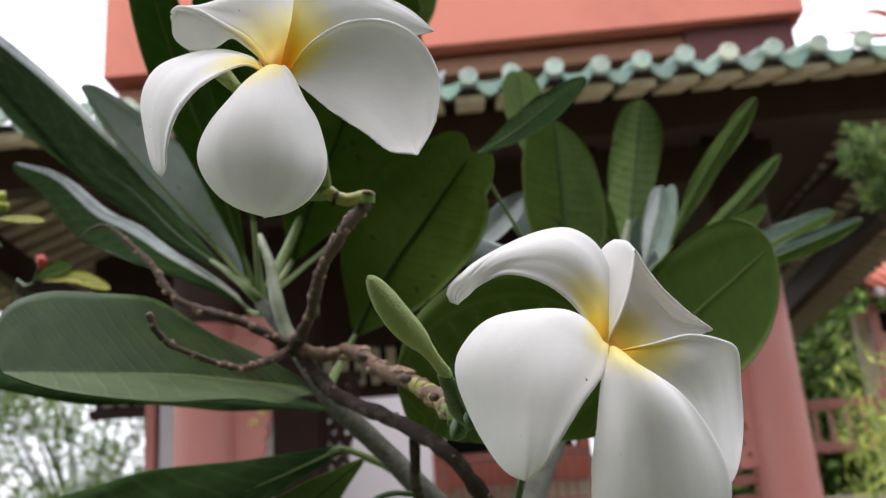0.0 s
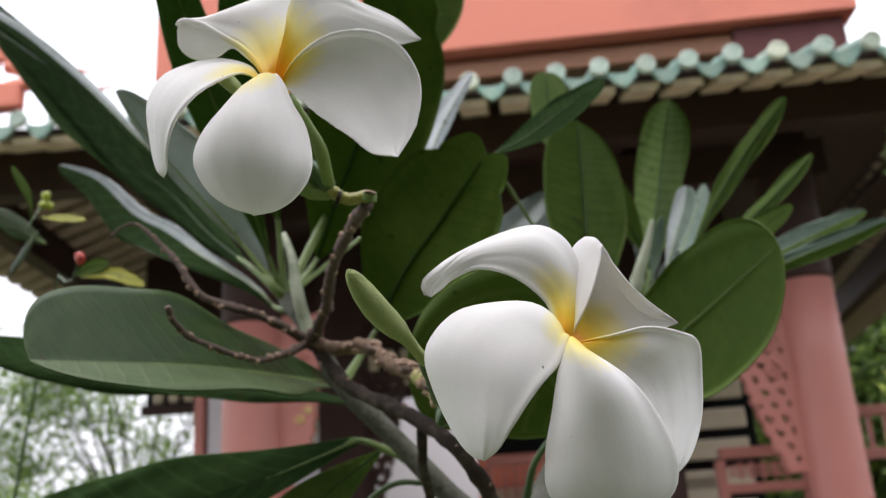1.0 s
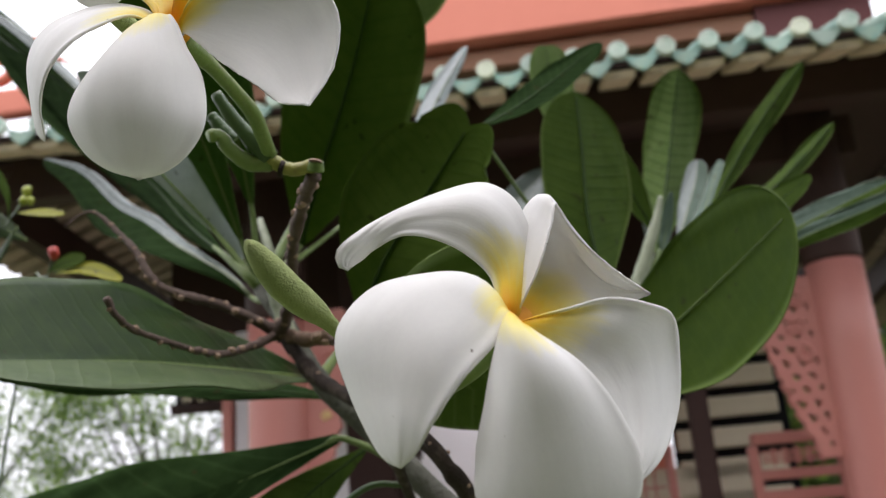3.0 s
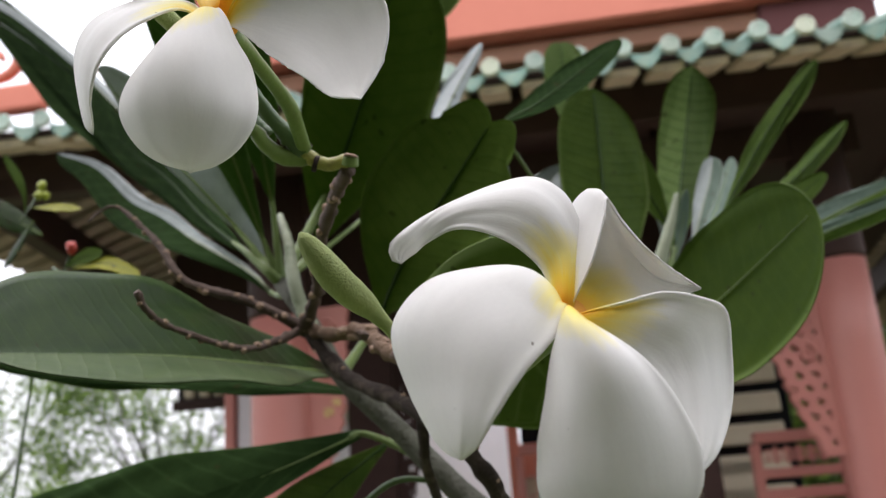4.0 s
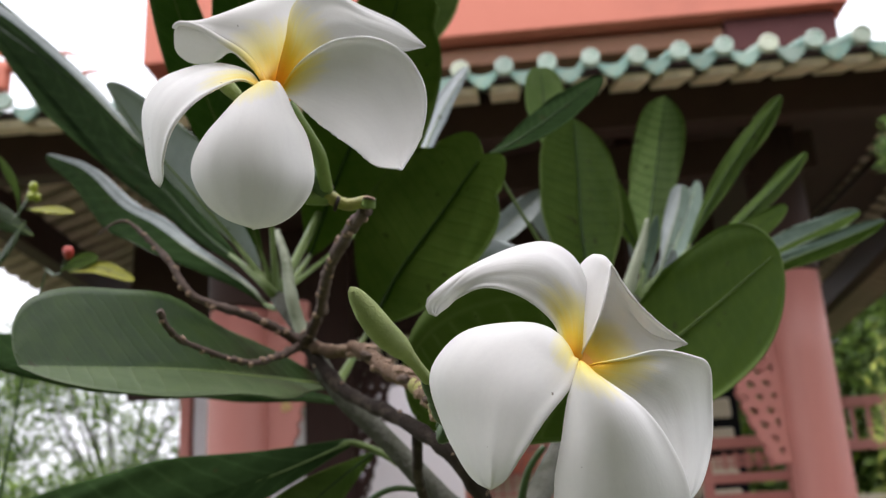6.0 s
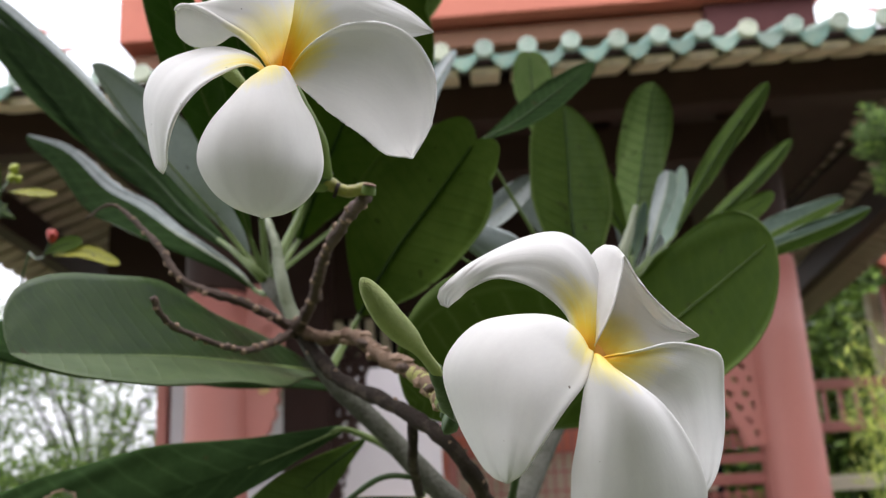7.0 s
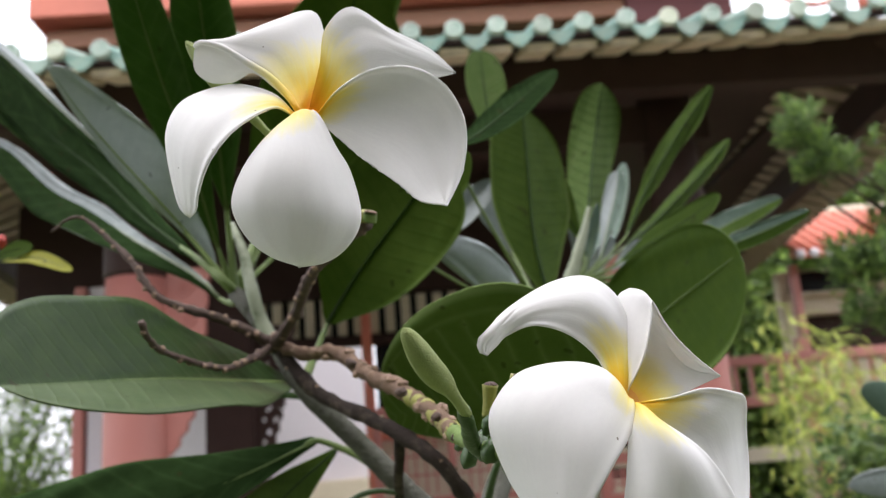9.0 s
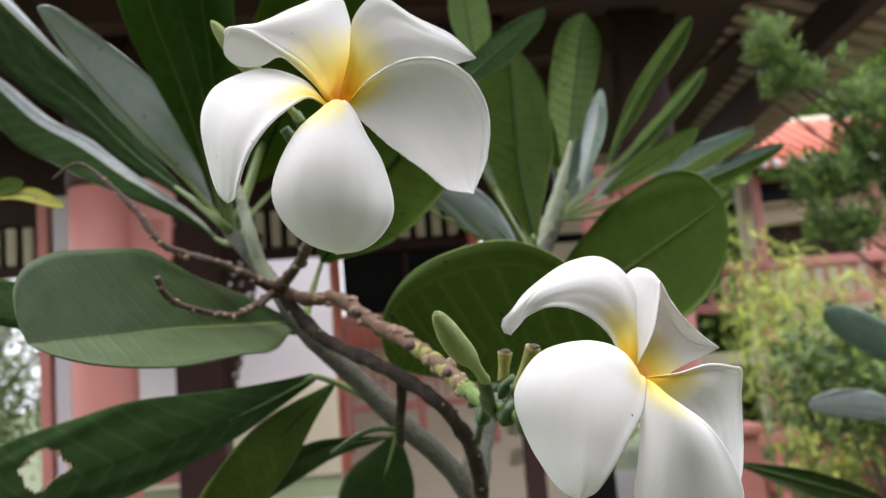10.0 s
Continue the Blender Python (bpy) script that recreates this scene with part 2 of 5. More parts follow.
RAFTER = rough_surface("beige_rafter_paint", (0.66, 0.52, 0.38), (0.80, 0.67, 0.51), 6, 0.7, 0.3, 0.002, stain=(0.30, 0.23, 0.17))


def varied(m, spread, tint):
    """Gives each piece its own shade: lighter, darker, or worn towards tint."""
    n, l = m.node_tree.nodes, m.node_tree.links
    p, own = n["Principled BSDF"], n.new("ShaderNodeObjectInfo").outputs["Random"]
    was = p.inputs["Base Color"].links[0].from_socket
    worn = mix_rgb(n, l, ramp(n, l, own, [(0.45, (0, 0, 0)), (1.0, (0.75, 0.75, 0.75))]), was, tint)
    shade = ramp(n, l, maths(n, l, "FRACT", maths(n, l, "MULTIPLY", own, 7.3)), [(0.0, (1 - spread,) * 3), (1.0, (1.0, 1.0, 1.0))])
    l.new(mix_rgb(n, l, 1.0, worn, shade, "MULTIPLY"), p.inputs["Base Color"])
    return m


# rafter paint darkened in colour for the shade under the side eaves
RAFTER_SHADED = rough_surface("shaded_rafter_paint", (0.30, 0.235, 0.175), (0.44, 0.35, 0.265), 6, 0.8, 0.3, 0.002, stain=(0.16, 0.12, 0.09))
JADE = varied(rough_surface("jade_glaze", (0.17, 0.35, 0.29), (0.32, 0.49, 0.41), 9, 0.35, 0.3, 0.002, stain=(0.42, 0.50, 0.36)), 0.4, (0.44, 0.56, 0.47))
JADE_PALE = varied(rough_surface("worn_pale_jade_glaze", (0.44, 0.57, 0.49), (0.60, 0.68, 0.58), 14, 0.45, 0.3, 0.002, stain=(0.34, 0.50, 0.41)), 0.3, (0.66, 0.67, 0.50))
PLASTER = rough_surface("white_plaster", (0.52, 0.485, 0.51), (0.61, 0.575, 0.60), 2, 0.8, 0.2, 0.002)
CREAM = rough_surface("cream_plaster", (0.52, 0.45, 0.33), (0.66, 0.58, 0.44), 2, 0.8, 0.3, 0.003)
GILT = rough_surface("gilt_paint", (0.55, 0.40, 0.14), (0.68, 0.53, 0.22), 20, 0.5)
GLASS = rough_surface("dark_window_glass", (0.006, 0.006, 0.008), (0.012, 0.012, 0.014), 2, 0.15, spec=0.25)
TILE_RED = rough_surface("red_roof_tile", (0.42, 0.12, 0.07), (0.58, 0.19, 0.12), 4, 0.6, 0.4, 0.004)
PAVING = rough_surface("grey_paving", (0.20, 0.19, 0.175), (0.32, 0.30, 0.28), 1.5, 0.8, 0.4, 0.004)
GRASS = rough_surface("rough_ground", (0.06, 0.09, 0.03), (0.13, 0.14, 0.07), 2, 0.9, 0.6, 0.02)
def foliage(name, dark, light, scale):
    """Small tree leaves that let some light through."""
    m = rough_surface(name, dark, light, scale, 0.5, 0.1, 0.002)
    n, l = m.node_tree.nodes, m.node_tree.links
    p, glow, both = n["Principled BSDF"], n.new("ShaderNodeBsdfTranslucent"), n.new("ShaderNodeMixShader")
    each = n.new("ShaderNodeNewGeometry").outputs["Random Per Island"]
    c = mix_rgb(n, l, 1.0, p.inputs["Base Color"].links[0].from_socket, ramp(n, l, each, [(0.0, (0.40, 0.42, 0.45)), (0.6, (0.95, 0.95, 0.95)), (1.0, (1.65, 1.55, 1.1))]), "MULTIPLY")
    l.new(c, p.inputs["Base Color"])
    l.new(c, glow.inputs[0])
    both.inputs[0].default_value = 0.4
    l.new(p.outputs[0], both.inputs[1])
    l.new(glow.outputs[0], both.inputs[2])
    l.new(both.outputs[0], n["Material Output"].inputs[0])
    return m


FOLIAGE = foliage("tree_foliage", (0.10, 0.18, 0.03), (0.20, 0.31, 0.08), 3)
# dark skin of the unseen block that keeps off low front light
BLOCK_SKIN = rough_surface("dark_light_block", (0.03, 0.035, 0.022), (0.06, 0.065, 0.04), 3, 0.8, 0.8, 0.03)
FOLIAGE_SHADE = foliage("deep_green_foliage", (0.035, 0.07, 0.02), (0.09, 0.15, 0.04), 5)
FOLIAGE_DARK = foliage("conifer_foliage", (0.055, 0.11, 0.03), (0.23, 0.34, 0.11), 9)
FOLIAGE_LIGHT = foliage("bamboo_foliage", (0.36, 0.47, 0.09), (0.62, 0.69, 0.23), 5)
YELLOW_LEAF = rough_surface("yellow_green_leaf", (0.22, 0.30, 0.02), (0.40, 0.42, 0.04), 30, 0.45)
RED_BLOOM = rough_surface("red_bloom", (0.30, 0.018, 0.012), (0.45, 0.05, 0.03), 30, 0.5)


# ---- building blocks ----
def mesh_of(name, verts, faces, uvs=None, smooth=True, index=None, flat=None):
    me = bpy.data.meshes.new(name)
    me.from_pydata([tuple(map(float, v)) for v in verts], [], [tuple(map(int, f)) for f in faces])
    if uvs is not None:
        layer = me.uv_layers.new(name="UVMap")
        for loop in me.loops:
            layer.data[loop.index].uv = uvs[loop.vertex_index]
    if smooth:
        me.polygons.foreach_set("use_smooth", [True] * len(me.polygons))
    if flat:
        for k in range(*flat):
            me.polygons[k].use_smooth = False
    if index is not None:
        me.polygons.foreach_set("material_index", index)
    me.update()
    return me


def part(name, data, material, parent, label=""):
    """Links a mesh or bmesh as one object under a thing or a part, in its parent's space."""
    if isinstance(data, bmesh.types.BMesh):
        me = bpy.data.meshes.new(name)
        data.to_mesh(me)
        data.free()
        data = me
    for m in material if isinstance(material, (list, tuple)) else (material,):
        if m.name not in data.materials:
            data.materials.append(m)
    ob = new(name, data)
    ob.parent = parent
    if label:
        ob["label"] = label
    return ob


def thing(name, label, category, group="", kind="", at=(0, 0, 0), turn=0.0):
    ob = new(name)
    ob.empty_display_size = 0.1
    ob.matrix_world = pose(*at, 0, 0, turn)
    return tagged(ob, label, category, group, kind)


def spline(points, count):
    """Smooth curve through a few control points, spaced evenly by chord."""
    p = np.array(points, float)
    if len(p) == 2:
        return p[0] + (p[1] - p[0]) * np.linspace(0, 1, count)[:, None]
    q = np.vstack([2 * p[0] - p[1], p, 2 * p[-1] - p[-2]])
    fine = []
    for i in range(1, len(q) - 2):
        a, b, c, d = q[i - 1:i + 3]
        for s in np.linspace(0, 1, 16, endpoint=False):
            fine.append(0.5 * (2 * b + (c - a) * s + (2 * a - 5 * b + 4 * c - d) * s * s + (3 * b - a - 3 * c + d) * s ** 3))
    fine = np.array(fine + [p[-1]])
    run = np.concatenate([[0], np.cumsum(np.linalg.norm(np.diff(fine, axis=0), axis=1))])
    want = np.linspace(0, run[-1], count)
    return np.stack([np.interp(want, run, fine[:, k]) for k in range(3)], 1)


def tube_data(path, radii, sides=10, cap=True):
    """Vertices and faces of a tube along a path with a radius at each point."""
    path, radii = np.array(path, float), np.broadcast_to(np.array(radii, float), (len(path),))
    tang = np.gradient(path, axis=0)
    tang /= np.linalg.norm(tang, axis=1)[:, None] + 1e-12
    ref = np.array([0.0, 0.0, 1.0]) if abs(tang[0][2]) < 0.9 else np.array([1.0, 0.0, 0.0])
    verts, faces = [], []
    side = np.cross(tang[0], ref)
    for i, (p, t) in enumerate(zip(path, tang)):
        side = side - t * (side @ t)
        side /= np.linalg.norm(side)
        up = np.cross(t, side)
        for k in range(sides):
            a = 2 * math.pi * k / sides
            verts.append(p + radii[i] * (math.cos(a) * side + math.sin(a) * up))
    for i in range(len(path) - 1):
        for k in range(sides):
            a, b = i * sides + k, i * sides + (k + 1) % sides
            faces.append((a, b, b + sides, a + sides))
    if cap:
        faces.append(tuple(range(sides))[::-1])
        faces.append(tuple(range((len(path) - 1) * sides, len(path) * sides)))
    return verts, faces


def tube(name, points, radii, material, parent, label="", count=24, sides=10, knobs=0.0, seed=1):
    """A stem: smooth path, tapering radii, uneven with leaf scars where knobs > 0."""
    path = spline(points, count)
    r = np.interp(np.linspace(0, 1, count), np.linspace(0, 1, len(radii)), radii)
    if knobs:
        rng = random.Random(seed)
        length = np.linalg.norm(np.diff(path, axis=0), axis=1).sum()
        ring = np.clip(np.sin(np.linspace(0, length / max(2.6 * max(radii), 0.004), count) * 2 * math.pi), 0, 1) ** 3
        r = r * (1 + 0.45 * knobs * ring) * np.array([1 + knobs * (rng.random() - 0.35) for _ in range(count)])
        path = path + np.array([[rng.gauss(0, 1) for _ in range(3)] for _ in range(count)]) * (r * knobs * 0.25)[:, None]
    v, f = tube_data(path, r, sides)
    return part(name, mesh_of(name, v, f), material, parent, label)


def box(bm, x0, x1, y0, y1, z0, z1, bevel=0.0):
    made = bmesh.ops.create_cube(bm, size=1.0)["verts"]
    bmesh.ops.transform(bm, matrix=Matrix.LocRotScale(((x0 + x1) / 2, (y0 + y1) / 2, (z0 + z1) / 2), None, (x1 - x0, y1 - y0, z1 - z0)), verts=made)
    if bevel:
        edges = list({e for v in made for e in v.link_edges})
        bmesh.ops.bevel(bm, geom=edges, offset=bevel, segments=2, affect="EDGES", profile=0.5)


def block(name, x0, x1, y0, y1, z0, z1, material, parent, label="", bevel=0.008):
    bm = bmesh.new()
    box(bm, x0, x1, y0, y1, z0, z1, bevel)
    return part(name, bm, material, parent, label)


def shell(grid, thick, flip=False, rim=0.0):
    """Vertices, faces, uvs and side index of a thin sheet with two faces and closed, slightly rolled edges."""
    nu, nv, _ = grid.shape
    n = np.cross(np.gradient(grid, axis=0), np.gradient(grid, axis=1))
    n /= np.linalg.norm(n, axis=2)[:, :, None] + 1e-12
    if flip:
        n = -n
    t = np.full((nu, nv), thick)
    if rim:
        t[:, 0] = t[:, -1] = t[-1, :] = rim
    top, low = grid + n * t[:, :, None], grid - n * t[:, :, None]
    verts = np.concatenate([top.reshape(-1, 3), low.reshape(-1, 3)])
    uv = [(i / (nu - 1), j / (nv - 1)) for i in range(nu) for j in range(nv)] * 2
    faces, index, half = [], [], nu * nv
    for i in range(nu - 1):
        for j in range(nv - 1):
            a, b, c, d = i * nv + j, i * nv + j + 1, (i + 1) * nv + j + 1, (i + 1) * nv + j
            quad = (a, d, c, b) if flip else (a, b, c, d)
            faces.append(quad[::-1])
            index.append(0)
            faces.append(tuple(k + half for k in quad))
            index.append(1)
    ring = [j for j in range(nv)] + [i * nv + nv - 1 for i in range(1, nu)] + [(nu - 1) * nv + j for j in range(nv - 2, -1, -1)] + [i * nv for i in range(nu - 2, 0, -1)]
    for a, b in zip(ring, ring[1:] + ring[:1]):
        faces.append((a, b, b + half, a + half))
        index.append(0)
    return verts, faces, uv, index


# ---- ground and surroundings ----
def ground_sheet(name, x0, x1, y0, y1, z, step, rough, material, label, category):
    nx, ny = int((x1 - x0) / step) + 1, int((y1 - y0) / step) + 1
    v = [(x0 + i * step, y0 + j * step, z + rough * noise.noise((i * 0.37, j * 0.41, 3.1))) for j in range(ny) for i in range(nx)]
    f = [(j * nx + i, j * nx + i + 1, (j + 1) * nx + i + 1, (j + 1) * nx + i) for j in range(ny - 1) for i in range(nx - 1)]
    ob = new(name, mesh_of(name, v, f))
    ob.data.materials.append(material)
    return tagged(ob, label, category, kind="structure")


ground_sheet("ground", -600, 600, -600, 600, -0.06, 20.0, 0.02, GRASS, "rough green and brown garden ground", "ground")

HALL = thing("temple_hall", "coral and white temple hall with jade tiled eaves", "building", at=(1.940, 4.190, 0.002), turn=-3.884)
STEP = 0.2267
SLOPE = math.tan(radians(19))

# floor, back wall and ceiling of the open gallery
block("floor", -5.0, 1.6, -0.6, 6.0, -0.05, 0.30, PAVING, HALL, "grey stone plinth floor", 0.02)
block("wall", -2.02, -0.20, 3.0, 3.2, 0.30, 1.80, CREAM, HALL, "cream plaster wall below the window")
block("wall", -4.9, 0.10, 3.0, 3.2, 3.0, 4.3, DARK_WOOD, HALL, "dark timber wall above the window")
block("ceiling", -4.40, 1.15, 0.62, 6.0, 3.98, 4.05, DARK_WOOD, HALL, "dark timber gallery ceiling")
# dark board added where the inner side eave falls into shade
block("soffit", 1.152, 1.70, 2.12, 6.0, 3.88, 3.95, DARK_WOOD, HALL, "dark board added to black out the side eave")
block("post", -2.10, -2.02, 2.96, 3.2, 0.30, 3.0, CORAL, HALL, "coral painted window post")
block("post", -0.95, -0.85, 2.96, 3.2, 1.80, 3.0, CORAL, HALL, "coral painted window post")
block("post", -0.86, -0.74, 1.44, 1.56, 0.30, 3.95, DARK_WOOD, HALL, "dark timber post")
block("post", -3.12, -2.80, 1.9, 2.2, 0.30, 3.95, DARK_WOOD, HALL, "dark timber post")
block("rail", -2.02, -0.95, 2.95, 3.1, 1.80, 2.06, CORAL, HALL, "coral painted window rail")
window = block("window", -2.0, -0.97, 3.10, 3.13, 2.06, 2.62, GLASS, HALL, "dark glazed window", 0.0)
block("frame", -4.9, -0.95, 3.0, 3.10, 2.58, 2.665, DARK_WOOD, window)
block("frame", -1.50, -1.46, 3.04, 3.10, 2.06, 2.60, DARK_WOOD, window)
transom = block("transom", -4.9, -0.95, 3.12, 3.15, 2.60, 3.0, GLASS, HALL, "dark transom behind cream bars", 0.0)
for k in range(29):
    block("bar", -4.8 + k * 0.132, -4.725 + k * 0.132, 3.02, 3.08, 2.68, 2.98, CREAM, transom, bevel=0.004)
louvre = block("louvre", -0.80, 0.10, 3.10, 3.14, 0.30, 3.0, GLASS, HALL, "dark louvred panel with cream slats", 0.0)
for k in range(9):
    block("slat", -0.78, 0.02, 3.0, 3.06, 0.76 + k * 0.232, 0.915 + k * 0.232, CREAM, louvre, bevel=0.014)


# columns with carved brackets
def column(x, y, r, top):
    v, f = tube_data([(x, y, z) for z in (0.42, 0.7, 1.2, 1.7, 2.3, 2.82)], [r * 1.02, r * 1.01, r, r, 0.99 * r, 0.985 * r], 40)
    shaft = part("column", mesh_of("column", v, f), PINK, HALL, "faded red painted round column")
    v, f = tube_data([(x, y, z) for z in (0.28, 0.32, 0.40, 0.44)], [r * 1.3, r * 1.42, r * 1.35, r * 1.05], 40)
    part("base", mesh_of("base", v, f), PAVING, shaft, "grey stone column base")
    # eave shade on the upper shaft, put in as a dark section
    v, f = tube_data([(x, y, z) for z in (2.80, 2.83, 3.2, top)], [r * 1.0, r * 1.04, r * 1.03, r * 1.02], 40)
    part("shaded_shaft", mesh_of("shaded_shaft", v, f), DARK_WOOD, shaft, "upper shaft coloured dark for the eave shade")
    return shaft


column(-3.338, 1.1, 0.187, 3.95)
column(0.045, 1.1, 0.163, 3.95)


def scroll(cx, cz, r0, r1, turns, start, y, thick, material, parent, name="scroll", count=60, flip=1, label=""):
    """A flat carved spiral in the plane of the eave."""
    path = []
    for i in range(count):
        s = i / (count - 1)
        a = start + flip * turns * 2 * math.pi * s
        r = r0 + (r1 - r0) * s
        path.append((cx + r * math.cos(a), y, cz + r * math.sin(a)))
    v, f = tube_data(path, [thick * (1.15 - 0.5 * i / count) for i in range(count)], 8)
    return part(name, mesh_of(name, v, f), material, parent, label)


def bracket(x, y, z, high, profile, side, material=PINK, label="pierced coral fretwork bracket", pierced=True):
    """Carved bracket plate beside a column: scalloped lower edge, pierced with comma-shaped holes; profile: reach at each depth."""
    cell, thick = 0.0125, 0.028
    wide = max(r for _, r in profile) + 0.03
    nx, nz = int(wide / cell), int(high / cell)

    def solid(i, k):
        if not (0 <= i < nx and 0 <= k < nz):
            return False
        u, w = (i + 0.5) * cell, (k + 0.5) * cell
        reach = np.interp(w / high, [q for q, _ in profile], [r for _, r in profile])
        reach += 0.016 * abs(math.sin(w / 0.085 * math.pi)) - 0.008
        if u > reach:
            return False
        if not pierced or u < 0.045 or u > reach - 0.022 or w < 0.04:
            return True
        row = int(w / 0.078)
        cu = (u + 0.045 * (row % 2)) % 0.090 - 0.045
        cw = w % 0.078 - 0.039
        return not (cu * cu + cw * cw < 0.017 ** 2 or (cu - 0.018) ** 2 + (cw + 0.016) ** 2 < 0.012 ** 2)

    v, f, seen = [], [], {}

    def corner(i, k, d):
        if (i, k, d) not in seen:
            seen[i, k, d] = len(v)
            v.append((x + side * i * cell, y + d * thick, z - k * cell))
        return seen[i, k, d]

    for i in range(nx):
        for k in range(nz):
            if not solid(i, k):
                continue
            for d in (-1, 1):
                f.append([corner(i, k, d), corner(i + 1, k, d), corner(i + 1, k + 1, d), corner(i, k + 1, d)])
            for (di, dk), (p, q) in (((-1, 0), ((0, 0), (0, 1))), ((1, 0), ((1, 0), (1, 1))), ((0, -1), ((0, 0), (1, 0))), ((0, 1), ((0, 1), (1, 1)))):
                if not solid(i + di, k + dk):
                    f.append([corner(i + p[0], k + p[1], -1), corner(i + q[0], k + q[1], -1), corner(i + q[0], k + q[1], 1), corner(i + p[0], k + p[1], 1)])
    plate = part("bracket", mesh_of("bracket", v, f, smooth=False), material, HALL, label)
    for k in range(3):
        scroll(x + side * (0.12 + 0.03 * (k % 2)), z - high * (0.12 + 0.16 * k), 0.055, 0.015, 1.5, 0.8 * k, y - thick - 0.004, 0.010, material, plate, count=26, flip=side)
    return plate


bracket(-0.10, 1.1, 2.74, 1.04, ((0, 0.38), (0.4, 0.32), (0.72, 0.23), (1.0, 0.12)), -1)
PLATE = bracket(-3.16, 1.1, 2.85, 1.12, ((0, 0.26), (0.55, 0.22), (0.75, 0.18), (0.92, 0.08), (1.0, 0.03)), 1, PINK, "carved coral bracket plate with gilt scrolls", pierced=False)
for dx, dz, r in ((0.12, 0.66, 0.030), (0.17, 0.60, 0.024), (0.14, 0.52, 0.022)):
    scroll(-3.16 + dx, 2.85 - dz, r, 0.008, 1.3, dz * 9, 1.066, 0.007, GILT, PLATE, count=24, label="worn gilt scroll")
bracket(-2.80, 2.0, 2.62, 1.1, ((0, 0.30), (0.5, 0.20), (1.0, 0.05)), 1, DARK_WOOD, "pierced dark timber fretwork bracket")

# balustrades
def balustrade(x0, x1, y, z0, z1):
    bm = bmesh.new()
    box(bm, x0, x1, y - 0.05, y + 0.05, z1 - 0.07, z1, 0.008)
    rail = part("balustrade", bm, PINK, HALL, "coral painted balustrade with fretwork panels")
    block("lower_rail", x0, x1, y - 0.035, y + 0.035, z0, z0 + 0.06, PINK, rail)
    n = max(1, round((x1 - x0) / 0.5))
    w = (x1 - x0) / n
    for i in range(n + 1):
        block("baluster", x0 + i * w - 0.03, x0 + i * w + 0.03, y - 0.04, y + 0.04, z0 - 0.3, z1 - 0.075, PINK, rail)
    for i in range(n):
        a, b, lo, hi = x0 + i * w + 0.05, x0 + (i + 1) * w - 0.05, z0 + 0.08, z1 - 0.09
        for k in range(1, 6):
            xx = a + (b - a) * k / 6
            block("bar", xx - 0.008, xx + 0.008, y - 0.012, y + 0.012, lo, hi, PINK, rail, bevel=0.0)
        for k in range(1, 4):
            zz = lo + (hi - lo) * k / 4
            block("bar", a, b, y - 0.0145, y + 0.0145, zz - 0.008, zz + 0.008, PINK, rail, bevel=0.0)
    return rail


balustrade(-0.50, 0.02, 1.6, 1.62, 1.90)
balustrade(-0.52, 0.02, 1.62, 1.25, 1.56)
block("rail", -4.3, -2.3, 2.86, 2.98, 0.88, 0.98, PINK, HALL, "coral painted rail behind the column")
block("post", -3.28, -3.12, 2.84, 3.0, 0.30, 1.22, PINK, HALL, "short coral painted post")
balustrade(-2.0, -0.90, 2.6, 1.3, 2.02)
balustrade(0.15, 1.6, 1.1, 0.55, 1.02)

# eave: beams, rafters, roof boards
block("beam", -5.06, 1.44, 0.44, 0.60, 3.565, 3.86, DARK_WOOD, HALL, "dark red-brown eave beam", 0.012)
block("beam", -3.6, 0.3, 1.02, 1.18, 3.45, 3.70, DARK_WOOD, HALL, "dark lintel over the columns", 0.012)


def rafter_mesh(length, wide, high):
    bm = bmesh.new()
    box(bm, -wide / 2, wide / 2, 0.0, length, -high, 0.0, 0.006)
    me = bpy.data.meshes.new("rafter")
    bm.to_mesh(me)
    bm.free()
    me.materials.append(RAFTER)
    return me


def boards(name, verts, label):
    return part(name, mesh_of(name, verts, [(0, 1, 2, 3), (7, 6, 5, 4), (0, 4, 5, 1), (1, 5, 6, 2), (2, 6, 7, 3), (3, 7, 4, 0)], smooth=False), DARK_WOOD, HALL, label)


def sheet(a, b, c, d, up):
    return [Vector(p) for p in (a, b, c, d)] + [Vector(p) + Vector((0, 0, up)) for p in (a, b, c, d)]


EAVE = 3.690
CORNER = 1.95


LEFT_END = -5.58


def eave_rise(x):
    """The eave turns up gently towards both corners."""
    return 0.05 * max(0.0, x - STEP) ** 2 + 0.03 * max(0.0, -3.0 - x) ** 1.5


def front_boards():
    xs, v, f = np.linspace(LEFT_END, CORNER, 46), [], []
    for x in xs:
        back = max(min(x, CORNER - 2.2), LEFT_END + 2.2)
        up = eave_rise(x)
        v += [(x, -0.012, EAVE + up - 0.012 * SLOPE), (back, 2.2, EAVE + 2.2 * SLOPE + up * 0.6), (x, -0.012, EAVE + 0.03 + up - 0.012 * SLOPE), (back, 2.2, EAVE + 0.03 + 2.2 * SLOPE + up * 0.6)]
    for k in range(len(xs) - 1):
        a, b = 4 * k, 4 * k + 4
        f += [(a, a + 1, b + 1, b), (a + 2, b + 2, b + 3, a + 3), (a, b, b + 2, a + 2), (a + 1, a + 3, b + 3, b + 1)]
    return part("roof", mesh_of("roof", v, f, smooth=False), DARK_WOOD, HALL, "hipped roof of jade glazed tiles on dark boards")


